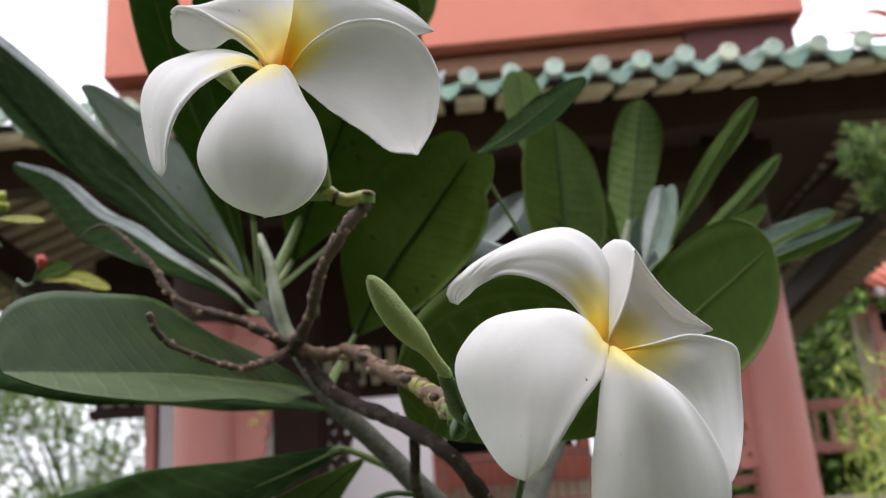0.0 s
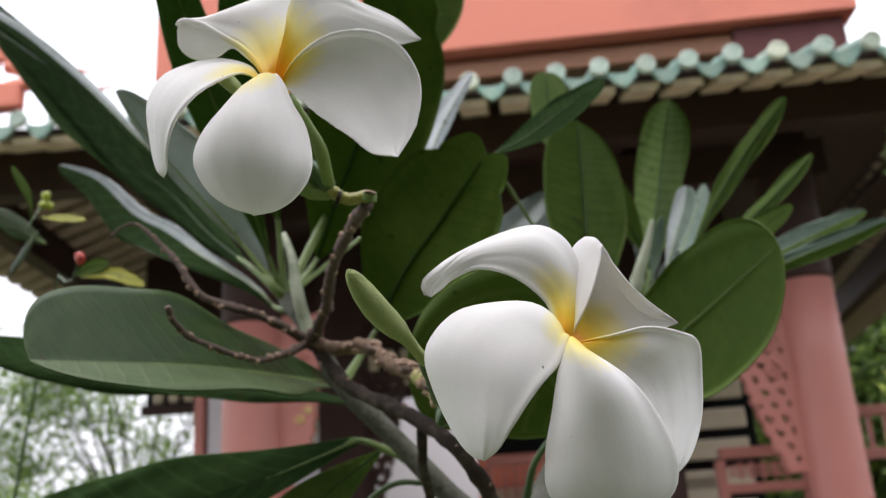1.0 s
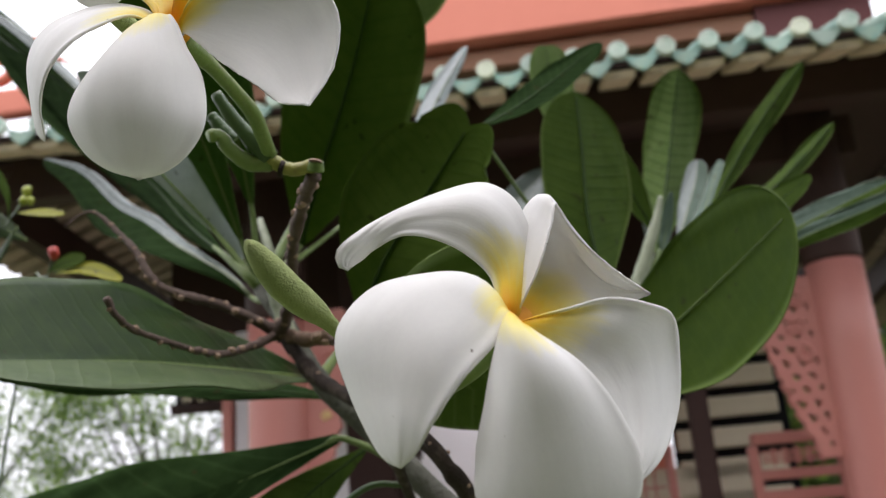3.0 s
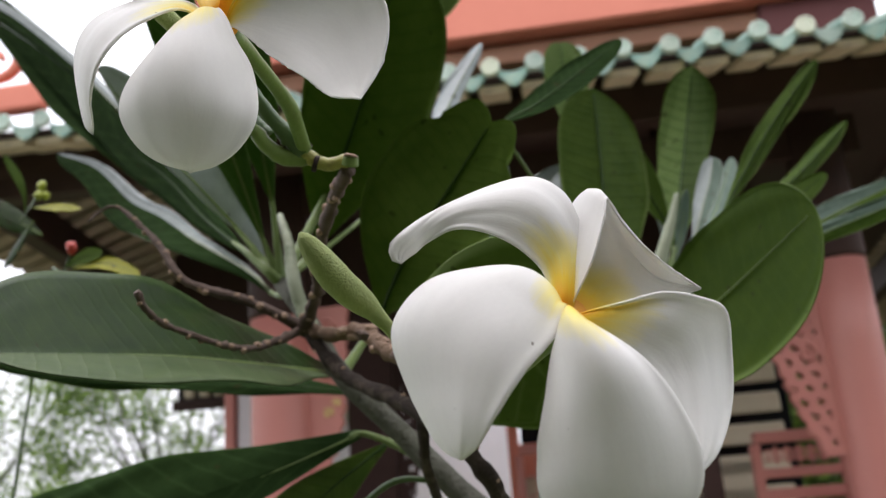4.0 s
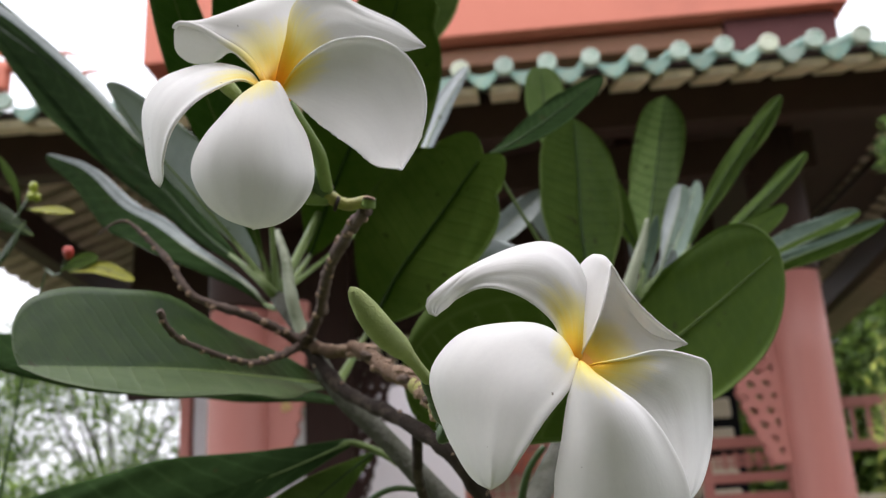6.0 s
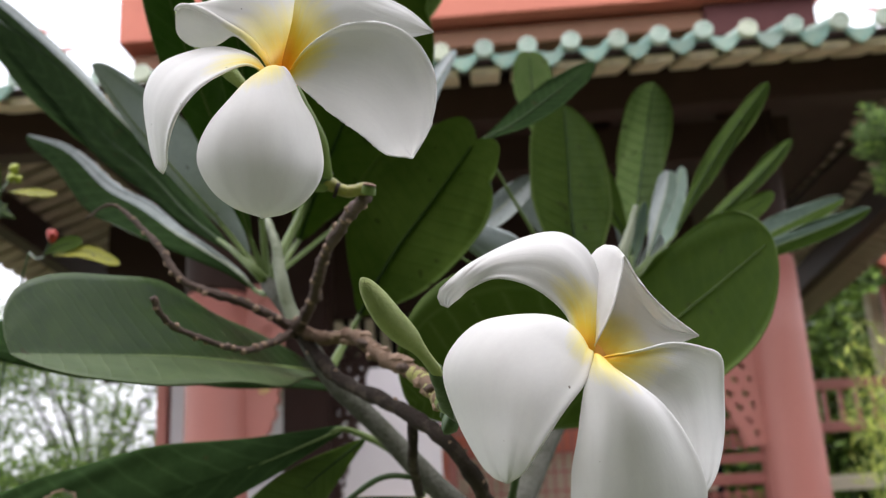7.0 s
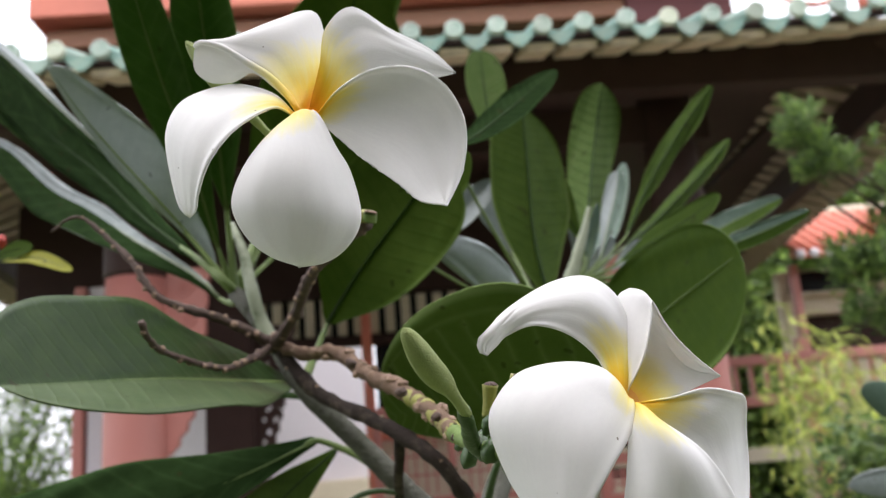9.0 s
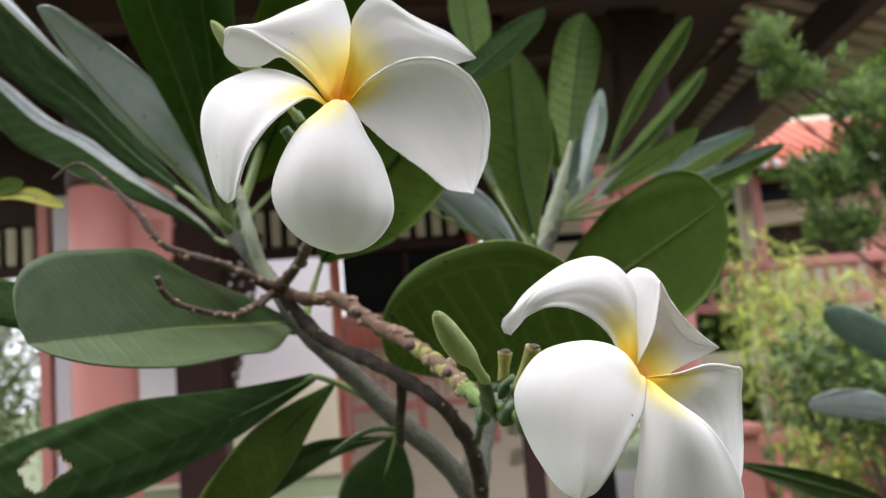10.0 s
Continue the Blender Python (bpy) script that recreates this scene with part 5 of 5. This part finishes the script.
tube("branch", [RIGHT_OUT, (0.5464, 0.8000, 1.4179), (0.62, 0.80, 1.0), (0.30, 0.62, 0.55), (0.13, 0.55, 0.40)], [0.004, 0.006, 0.010, 0.018, 0.022], BARK, PLANT, "smooth pale grey branch", 40, 12, 0.08, 6)
NODE = (-0.072, 0.472, 1.587)
STALK_PATH = [NODE, (-0.0493, 0.4550, 1.5583), (-0.0167, 0.4200, 1.5367), (0.0051, 0.4000, 1.5187), (0.0194, 0.4100, 1.4959), (0.0274, 0.4400, 1.4670), (0.03, 0.50, 1.44)]
t = tube("flower_stalk", STALK_PATH, [0.0036, 0.0035, 0.0034, 0.0034, 0.0035, 0.0038, 0.0045], TWIG_DARK, PLANT, "dark brown knobbly flower stalk", 60, 12, 0.25, 4)
scars(t, STALK_PATH, [0.0035, 0.0036], 22, 5)
for pts, radii, n, seed in (
    ([NODE, (-0.0983, 0.4570, 1.6001), (-0.1237, 0.4560, 1.6098), (-0.1345, 0.4560, 1.6190), (-0.1446, 0.4620, 1.6346), (-0.1579, 0.4700, 1.6492), (-0.1736, 0.4770, 1.6640), (-0.1827, 0.4780, 1.6647), (-0.1910, 0.4770, 1.6575)], [0.0030, 0.0024, 0.0021, 0.0020, 0.0018, 0.0016, 0.0013, 0.0009, 0.0006], 11, 11),
    ([NODE, (-0.0921, 0.4400, 1.5722), (-0.1119, 0.4000, 1.5745), (-0.1171, 0.3800, 1.5782), (-0.1192, 0.3720, 1.5854)], [0.0026, 0.0016, 0.0014, 0.0013, 0.0014], 7, 12),
    ([NODE, (-0.0594, 0.4400, 1.5962), (-0.0486, 0.4000, 1.6073), (-0.0358, 0.3600, 1.6098), (-0.0231, 0.3230, 1.6095)], [0.0034, 0.0026, 0.0023, 0.0023, 0.0026], 12, 13),
    ([NODE, (-0.0558, 0.4580, 1.5792), (-0.0393, 0.4450, 1.5770), (-0.0243, 0.4100, 1.5610), (-0.0106, 0.3720, 1.5482), (-0.0009, 0.3350, 1.5362), (0.003, 0.303, 1.5265)], [0.0030, 0.0034, 0.0034, 0.0033, 0.0031, 0.0028, 0.0027], 16, 14),
):
    t = tube("twig", pts, radii, TWIG_TAN if seed == 14 else TWIG, PLANT, "brown spent flower twig with knobbly scars", 60, 10, 0.38, seed)
    scars(t, pts, radii, n * 2, seed + 1, 0.0026 if seed == 14 else 0.0021)
bm = bmesh.new()
bmesh.ops.create_icosphere(bm, subdivisions=3, radius=0.0052, matrix=Matrix.Translation(NODE))
for vert in bm.verts:
    vert.co += vert.normal * 0.0018 * noise.noise(vert.co * 420)
part("twig_node", bm, TWIG_DARK, PLANT, "thick brown knot where the twigs meet")

TIP = [(-0.0087, 0.3660, 1.5463), (-0.0030, 0.3450, 1.5391), (0.0009, 0.3250, 1.5320), (0.003, 0.303, 1.5265), (0.0045, 0.297, 1.5245)]
t = tube("twig_tip", TIP, [0.0029, 0.0031, 0.0030, 0.0030, 0.0026], STUB, PLANT, "yellow-green twig end with brown scars", 20, 10, 0.3, 17)
scars(t, TIP, [0.0028, 0.0026], 7, 18, 0.0014, TWIG_DARK)
for x, y, z, r in ((-0.0017, 0.3178, 1.5333, 0.0019), (0.0023, 0.2941, 1.5248, 0.0017), (-0.0125, 0.3520, 1.5462, 0.0024), (-0.0320, 0.4010, 1.5655, 0.0026)):
    bm = bmesh.new()
    bmesh.ops.create_icosphere(bm, subdivisions=2, radius=r, matrix=Matrix.Translation((x, y, z)) @ Matrix.Diagonal((1.1, 1.0, 0.85, 1)))
    for vert in bm.verts:
        vert.co += vert.normal * r * 0.45 * noise.noise(vert.co * 500)
    part("leaf_scar", bm, TWIG, t, "dark brown scar where a flower fell")

# thin side stalks under the flower stalk
for pts, radii, skin in (
    ([(-0.0110, 0.425, 1.5300), (-0.0112, 0.430, 1.5200), (-0.0120, 0.440, 1.5120), (-0.0100, 0.470, 1.4980)], [0.0026, 0.0024, 0.0024, 0.0022], TWIG_DARK),
    ([(-0.0120, 0.450, 1.5060), (-0.0230, 0.452, 1.5075), (-0.0330, 0.455, 1.5050), (-0.0480, 0.465, 1.4960)], [0.0014, 0.0015, 0.0015, 0.0013], STALK_DARK),
    ([(0.0560, 0.500, 1.5275), (0.0490, 0.502, 1.5190), (0.0450, 0.505, 1.5110), (0.0400, 0.520, 1.4900)], [0.0016, 0.0020, 0.0022, 0.0024], STALK_DARK),
):
    tube("side_stalk", pts, radii, skin, PLANT, "dark leaf stalk under the flowers", 20, 10, 0.12, 27)

# green flower stalks, calyx knobs and stubs
G1 = [(-0.0225, 0.322, 1.6125), (-0.031, 0.324, 1.6125), (-0.039, 0.321, 1.6165)]
tube("flower_stalk", G1, [0.0025, 0.0023, 0.0029], STUB, PLANT, "green flower stalk", 16, 10, 0.12, 21)
tube("stalk_ring", [(-0.0335, 0.3225, 1.6122), (-0.0349, 0.3222, 1.6127)], [0.0031, 0.0031], TWIG_DARK, PLANT, "dark ring scar on the stalk", 4, 12)
tube("stalk_ring", [(-0.0378, 0.3205, 1.6168), (-0.0387, 0.3200, 1.6183)], [0.0036, 0.0034], TWIG_DARK, PLANT, "dark ring scar on the stalk", 4, 12)
for pts, radii, skin in (
    ([(-0.0377, 0.3210, 1.6163), (-0.0425, 0.3180, 1.6219), (-0.0483, 0.3145, 1.6287), (-0.0513, 0.3120, 1.6333), (-0.0541, 0.3100, 1.6386)], [0.0034, 0.0034, 0.0027, 0.0026, 0.0019], STALK_DARK),
    ([(-0.0425, 0.3195, 1.6203), (-0.0467, 0.3155, 1.6267), (-0.0489, 0.3130, 1.6312)], [0.0030, 0.0026, 0.0016], STALK_DARK),
    ([(-0.0380, 0.3225, 1.6161), (-0.0447, 0.3210, 1.6153), (-0.0506, 0.3180, 1.6191), (-0.0548, 0.3150, 1.6246), (-0.0575, 0.3130, 1.6235)], [0.0034, 0.0031, 0.0028, 0.0028, 0.0022], STALK),
    ([(-0.0517, 0.3220, 1.6251), (-0.0564, 0.3200, 1.6312), (-0.0589, 0.3190, 1.6350)], [0.0028, 0.0026, 0.0020], STALK_DARK),
):
    tube("calyx", pts, radii, skin, PLANT, "green stub of a fallen flower", 16, 12, 0.12, 23)
tube("stub", [(-0.0219, 0.3220, 1.6105), (-0.0211, 0.3200, 1.6131)], [0.0032, 0.0026], STALK, PLANT, "cut stalk stub with brown end", 6, 10)
tube("stub_end", [(-0.0212, 0.3195, 1.6125), (-0.0210, 0.3194, 1.6133)], [0.0028, 0.0022], SCAR, PLANT, "dried brown stub end", 4, 10)
tube("flower_tube", [(-0.0377, 0.3195, 1.6175), (-0.0374, 0.3080, 1.6204), (-0.0369, 0.2920, 1.6215), (-0.0375, 0.255, 1.617), (-0.0395, 0.232, 1.6135)], [0.0026, 0.0027, 0.0023, 0.0022, 0.0036], STALK, PLANT, "pale green flower tube", 24, 12)


def knobs(spots, material, label):
    for x, y, z, r in spots:
        bm = bmesh.new()
        bmesh.ops.create_icosphere(bm, subdivisions=2, radius=r, matrix=Matrix.Translation((x, y, z)) @ Euler((0.5 * math.sin(x * 9e3), 0.6 * math.sin(z * 7e3), 0)).to_matrix().to_4x4() @ Matrix.Diagonal((0.72, 0.8, 1.45, 1)))
        for vert in bm.verts:
            vert.co += vert.normal * r * 0.35 * noise.noise(vert.co * 300)
        for face in bm.faces:
            face.smooth = True
        part("calyx", bm, material, PLANT, label)


tube("calyx", [(0.0004, 0.2490, 1.5308), (0.0020, 0.2555, 1.5262), (0.0042, 0.2640, 1.5215), (0.0080, 0.2700, 1.5180)], [0.0021, 0.0023, 0.0025, 0.0023], STALK_DARK, PLANT, "dark green knobbly calyx under the bud", 16, 12, 0.22, 31)
knobs([(0.0045, 0.292, 1.5235, 0.0030), (0.0055, 0.280, 1.519, 0.0040), (0.0075, 0.268, 1.521, 0.0034), (0.0090, 0.256, 1.519, 0.0041), (0.0120, 0.250, 1.5165, 0.0039), (0.0100, 0.262, 1.527, 0.0034), (0.0160, 0.246, 1.516, 0.0037), (0.013, 0.256, 1.524, 0.0032)], STALK_DARK, "small dark green calyx knobs")
tube("flower_stalk", [(0.003, 0.303, 1.5265), (0.006, 0.278, 1.5215), (0.012, 0.252, 1.5175), (0.022, 0.246, 1.517)], [0.0030, 0.0026, 0.0024, 0.002], STALK, PLANT, "green flower stalk", 18, 10, 0.15, 22)
tube("flower_tube", [(0.022, 0.246, 1.517), (0.031, 0.240, 1.521), (0.0405, 0.226, 1.5275)], [0.0018, 0.0019, 0.0034], STALK, PLANT, "pale green flower tube", 20, 12)
for a, b in (((0.0095, 0.264, 1.529), (0.0107, 0.2620, 1.5385)), ((0.0125, 0.256, 1.526), (0.0176, 0.2500, 1.5392))):
    s = tube("stub", [a, np.array(a) * 0.3 + np.array(b) * 0.7, b], [0.0020, 0.0019, 0.0026], STUB, PLANT, "green stub of a fallen flower", 12, 12)
    tube("stub_end", [b, np.array(b) + np.array((0, -0.0002, 0.0008))], [0.0024, 0.0014], TWIG, s, "dried brown stub end", 3, 12)


def bud(line, r):
    """A closed bud: a plump spindle with a faint spiral seam on a narrow neck; line runs from foot to tip."""
    path = spline(line, 40)
    k = np.linspace(0, 1, 40)
    prof = np.interp(k, [0, 0.2, 0.32, 0.42, 0.55, 0.7, 0.82, 0.92, 0.97, 1.0], [0.48, 0.46, 0.58, 0.84, 1.0, 1.0, 0.86, 0.62, 0.42, 0.1])
    v, f = tube_data(path, r * prof, 20)
    for i in range(40):
        c = path[i]
        for s in range(20):
            a = 2 * math.pi * s / 20
            v[i * 20 + s] = c + (v[i * 20 + s] - c) * (1 + 0.07 * max(0, math.sin(2 * a + k[i] * 7)) * (k[i] > 0.4))
    return part("flower_bud", mesh_of("flower_bud", v, f), BUD, PLANT, "furled pale green flower bud")


bud([(0.0012, 0.2505, 1.5296), (-0.0047, 0.2380, 1.5360), (-0.0112, 0.2256, 1.5415), (-0.0175, 0.216, 1.5503)], 0.0037)
bud([(-0.052, 0.285, 1.628), (-0.070, 0.262, 1.643), (-0.079, 0.256, 1.6545)], 0.0030)


# ---- flowers ----
def petal(flower, edge_a, edge_b, fold=None, cup=0.003, where=0.5, seed=0, gold=1.0, turned=False, crisp=False, lips="", lean=0.1, ragged=0.00012):
    """One waxy petal lofted between its two margins; fold: an optional line along which it rolls over."""
    nu, nv = 44, 32
    across = 0.5 - 0.5 * np.cos(np.linspace(0, math.pi, nv))
    c = THROAT[flower.name]
    deep = lambda edge: [c + (np.array(edge[0]) - c) * np.array((0.3, 0.0, 0.3)) + np.array((0, 0.003, 0))] + list(edge)
    a, b = spline(deep(edge_a), nu), spline(deep(edge_b), nu)
    s = np.linspace(0, 1, nu)
    if fold is None:
        mid = (a + b) / 2
        t = np.gradient(mid, axis=0)
        n = np.cross(t, b - a)
        n /= np.linalg.norm(n, axis=1)[:, None] + 1e-9
        n *= np.where((n @ FACING) < 0, -1, 1)[:, None]
        n[:] = n.mean(0) * 0.7 + n * 0.3
        mid = mid + n * (cup * np.sin(math.pi * np.clip(s, 0, 1)) ** 0.9)[:, None]
        where = 0.5
    else:
        mid = spline(deep(fold), nu)
    grid = np.zeros((nu, nv, 3))
    for j, q in enumerate(across):
        la = (q - where) * (q - 1) / where
        lm = q * (q - 1) / (where * (where - 1))
        lb = q * (q - where) / (1 - where)
        ripple = np.array([noise.noise((k * 3.0 + seed, q * 2.6, seed * 1.7)) for k in s]) * 0.0011 * np.sin(math.pi * s)
        ripple += np.array([noise.noise((k * 1.6 + seed, q * 8.0 - k * 1.5, seed * 2.3)) for k in s]) * 0.00045 * np.clip(s * 2 - 0.3, 0, 1)
        grid[:, j] = a * la + mid * lm + b * lb + FACING * ripple[:, None]
    if crisp:
        # a tight roll along the fold: two flat lofts, then smoothed across
        for j, q in enumerate(across):
            grid[:, j] = a + (mid - a) * (q / where) if q < where else mid + (b - mid) * ((q - where) / (1 - where))
            grid[:, j] += FACING * (0.003 * math.sin(math.pi * min(q / where, 1)) * np.sin(math.pi * s))[:, None]
        grid[:, 1:-1] = 0.25 * grid[:, :-2] + 0.5 * grid[:, 1:-1] + 0.25 * grid[:, 2:]
        ridge = np.exp(-((across - where + 0.01) / 0.045) ** 2)
        grid += FACING * (0.0016 * ridge[None, :] * np.clip(np.sin(math.pi * s), 0, 1)[:, None] ** 0.5)[:, :, None]
    # lips: margins that roll into a thicker, rounded rim
    if lips:
        n = np.cross(np.gradient(grid, axis=0), np.gradient(grid, axis=1))
        n /= np.linalg.norm(n, axis=2)[:, :, None] + 1e-12
        n *= 1.0 if n.mean((0, 1)) @ FACING > 0 else -1.0
        fade = np.interp(s, [0, 0.05, 0.2, 0.75, 0.95], [0.0, 0.1, 1, 0.7, 0])
        for side in lips:
            q = across if side == "a" else 1 - across
            roll = 0.0011 * np.exp(-(q / 0.045) ** 2) - 0.0007 * np.exp(-(q / 0.011) ** 2)
            grid = grid + n * (fade[:, None] * roll[None, :])[:, :, None]
    # slightly torn, uneven margins
    tear = np.array([[noise.noise((k * 38 + seed, 3.1 * seed, e)) + 0.8 * max(0, noise.noise((k * 90, seed, e))) for k in s] for e in (0.0, 5.0)]) * ragged * np.clip(s * 3, 0, 1)
    out_a, out_b = grid[:, 0] - grid[:, 6], grid[:, -1] - grid[:, -7]
    grid[:, 0] += out_a / (np.linalg.norm(out_a, axis=1)[:, None] + 1e-9) * tear[0][:, None]
    grid[:, -1] += out_b / (np.linalg.norm(out_b, axis=1)[:, None] + 1e-9) * tear[1][:, None]
    verts, faces, uv, index = shell(grid, 0.00022, bool(np.cross(np.gradient(grid, axis=0), np.gradient(grid, axis=1)).mean((0, 1)) @ FACING < 0), 0.00020)
    verts, faces, uv = list(verts), list(faces), list(uv)
    flat = (2 * (nu - 1) * (nv - 1), len(faces))
    if crisp:
        # the rolled margin stands out as a rounded bead along the fold
        bead_v, bead_f = tube_data(mid[3:-1] + FACING * 0.0012, np.interp(np.linspace(0, 1, nu - 4), [0, 0.15, 0.6, 1], [0.0006, 0.0010, 0.0011, 0.0007]), 10)
        start = len(verts)
        verts += [np.array(q) for q in bead_v]
        faces += [tuple(start + k for k in face) for face in bead_f]
        uv += [(0.5, 0.5)] * len(bead_v)
    # gold: how far the yellow reaches along this petal; lean: how much further beside one margin
    far = np.linalg.norm((np.array(verts) - c) * np.array((1, 0.15, 1)), axis=1) / 0.058
    rim = [0.3 * math.exp(-(((q[1] if "a" in lips else 1 - q[1]) * 31) / 5) ** 2) * min(1.0, d * 6) if lips else 0.0 for d, q in zip(far, uv)]
    far = far + np.array(rim) * gold
    uv = [(d / gold + lean * (1 - q[1] if turned else q[1]), 1 - q[1] if turned else q[1]) for d, q in zip(far, uv)]
    return part("petal", mesh_of("petal", verts, faces, uv, flat=flat), PETAL, flower)


THROAT = {}


def flower_head(centre, label):
    """The throat of a flower; its petals are children."""
    c = np.array(centre)
    path = [c + np.array((0, 0.010, 0.0)), c + np.array((0, 0.004, 0)), c + np.array((0, 0.0005, 0.0))]
    v, f = tube_data(path, [0.0015, 0.0022, 0.0045], 20, cap=True)
    head = part("flower", mesh_of("flower", v, f, [(0.02, 0.5)] * len(v)), PETAL, PLANT, label)
    THROAT[head.name] = c
    return head


F1 = flower_head((-0.0395, 0.2300, 1.6145), "open white frangipani flower with golden throat")
petal(F1, [(-0.0384, 0.2235, 1.6144), (-0.0358, 0.2215, 1.6096), (-0.0329, 0.2200, 1.6022), (-.029, .219, 1.594), (-.027, .2165, 1.581), (-.0305, .2168, 1.5735), (-.0365, .2175, 1.5695), (-.044, .219, 1.5688)],
      [(-0.0412, 0.2275, 1.6126), (-0.0467, 0.2265, 1.6113), (-0.0522, 0.2235, 1.6072), (-0.0581, .218, 1.596), (-0.0606, .217, 1.586), (-0.0571, .218, 1.5775), (-0.0511, .2185, 1.572), (-0.0431, .219, 1.5688)], cup=0.0095, seed=1, gold=0.72, turned=True, lips="a", lean=0.35)
petal(F1, [(-.037, .2265, 1.6155), (-.0313, .2225, 1.6208), (-0.0213, .2200, 1.6257), (-0.0100, .2205, 1.6262), (-0.0007, .2220, 1.6208), (0.0046, .2245, 1.610), (0.0028, .2235, 1.5956), (-0.0030, .2205, 1.5843)],
      [(-.0355, .2275, 1.6115), (-.0265, .2255, 1.6017), (-.0172, .2225, 1.5928), (-.0103, .2210, 1.5862), (-0.0033, .2205, 1.5843)], cup=-0.002, seed=2, gold=0.95, lips="a", lean=0.42, ragged=0.0006)
petal(F1, [(-.0395, .2275, 1.6175), (-.036, .2240, 1.629), (-.034, .2255, 1.641), (-.026, .2275, 1.649), (-.015, .2305, 1.6435), (-.003, .236, 1.6395), (.005, .238, 1.632)],
      [(-.034, .2285, 1.6165), (-.026, .2295, 1.625), (-.014, .2315, 1.629), (-.003, .236, 1.6295), (.005, .238, 1.632)], cup=0.002, seed=3, gold=1.1)
petal(F1, [(-0.0390, 0.2315, 1.6176), (-0.0344, 0.2360, 1.6331), (-0.0347, 0.2405, 1.6490), (-0.0386, 0.2410, 1.6559), (-0.0514, 0.2390, 1.6509), (-0.0622, 0.2385, 1.6459), (-0.0692, 0.2365, 1.6442), (-0.0734, 0.2370, 1.6408)],
      [(-0.0435, 0.2295, 1.6171), (-0.0465, 0.2335, 1.6235), (-0.0516, 0.2360, 1.6297), (-0.0569, 0.2420, 1.6361), (-0.0631, 0.2445, 1.6342), (-0.0701, 0.2440, 1.6343), (-0.0738, 0.2410, 1.6370), (-0.0734, 0.2370, 1.6408)],
      [(-0.0428, 0.2285, 1.6171), (-0.0459, 0.2315, 1.6233), (-0.0507, 0.2335, 1.6297), (-0.0573, 0.2345, 1.6350), (-0.0649, 0.2345, 1.6404), (-0.0710, 0.2352, 1.6424), (-0.0734, 0.2370, 1.6408)], where=0.62, seed=4, gold=1.15, crisp=True)
petal(F1, [(-.044, .2295, 1.6165), (-.050, .238, 1.6265), (-0.0604, .241, 1.6315), (-0.0697, .2395, 1.6295), (-0.0777, .237, 1.624), (-0.0812, .2355, 1.614), (-0.0797, .235, 1.601), (-0.0772, .234, 1.5915), (-0.0742, .2325, 1.588)],
      [(-.0425, .228, 1.6135), (-.048, .226, 1.6165), (-0.0524, .222, 1.614), (-0.0597, .2175, 1.607), (-0.0657, .2175, 1.599), (-0.0692, .2210, 1.592), (-0.0715, .2270, 1.5882), (-0.0742, .2325, 1.588)], cup=0.003, seed=5, gold=1.0, turned=True, lips="b", lean=0.3)

F2 = flower_head((0.0405, 0.2235, 1.5275), "large open white frangipani flower with golden throat")
petal(F2, [(.039, .221, 1.529), (.031, .220, 1.5375), (.023, .218, 1.539), (.012, .215, 1.537), (.005, .213, 1.531), (.0022, .213, 1.524), (.0050, .2128, 1.513), (.0092, .2100, 1.5035), (.0122, .2075, 1.4992), (.0155, .2045, 1.4972)],
      [(.0385, .2105, 1.5265), (.036, .2055, 1.520), (.0288, .199, 1.512), (.0230, .198, 1.5045), (.0190, .2003, 1.4993), (.0155, .2045, 1.4972)], cup=0.0075, seed=6, gold=0.42, lips="b")
petal(F2, [(.042, .224, 1.530), (.0465, .229, 1.545), (.045, .230, 1.556), (.041, .231, 1.562), (.035, .2325, 1.565), (.025, .232, 1.563), (.012, .225, 1.5555), (.0045, .219, 1.549), (.0020, .2195, 1.5465), (.0022, .2200, 1.5435), (.0045, .2205, 1.5425)],
      [(.038, .223, 1.530), (.036, .2265, 1.540), (.028, .224, 1.547), (.018, .222, 1.550), (.0105, .2235, 1.5480), (.0075, .2225, 1.5452), (.0045, .2205, 1.5425)], cup=0.004, seed=7, gold=0.95, turned=True, lips="b")
petal(F2, [(.043, .2245, 1.5262), (.050, .2285, 1.5262), (.060, .2330, 1.5295), (.073, .235, 1.534)],
      [(.0415, .2240, 1.530), (.047, .2215, 1.540), (.051, .2235, 1.550), (.053, .2255, 1.5555), (.057, .2275, 1.5485), (.064, .2305, 1.5405), (.073, .235, 1.534)],
      [(.041, .2265, 1.5305), (.0425, .231, 1.545), (.0445, .2365, 1.556), (.0495, .2345, 1.5605), (.0535, .2305, 1.5535), (.062, .2320, 1.5395), (.073, .235, 1.534)], where=0.66, seed=8, gold=0.74, lips="b")
petal(F2, [(.042, .2205, 1.527), (.050, .216, 1.5275), (.060, .2165, 1.5295), (.069, .2195, 1.5285), (.0755, .227, 1.527), (.0765, .232, 1.519), (.074, .229, 1.507), (.0675, .2195, 1.496), (.060, .213, 1.490)],
      [(.0415, .221, 1.525), (.047, .218, 1.517), (.054, .216, 1.507), (.058, .214, 1.497), (.060, .213, 1.490)], cup=0.003, seed=9, gold=0.88, lips="a", lean=0.2)
petal(F2, [(.041, .217, 1.5255), (.044, .2045, 1.520), (.052, .2025, 1.513), (.058, .204, 1.504), (.061, .205, 1.494), (.058, .205, 1.486), (.045, .204, 1.480)],
      [(.039, .213, 1.5235), (.0355, .2055, 1.518), (.0325, .2025, 1.507), (.030, .2025, 1.497), (.031, .203, 1.487), (.045, .204, 1.480)], cup=0.0105, seed=10, gold=0.66, lips="a", lean=0.25)
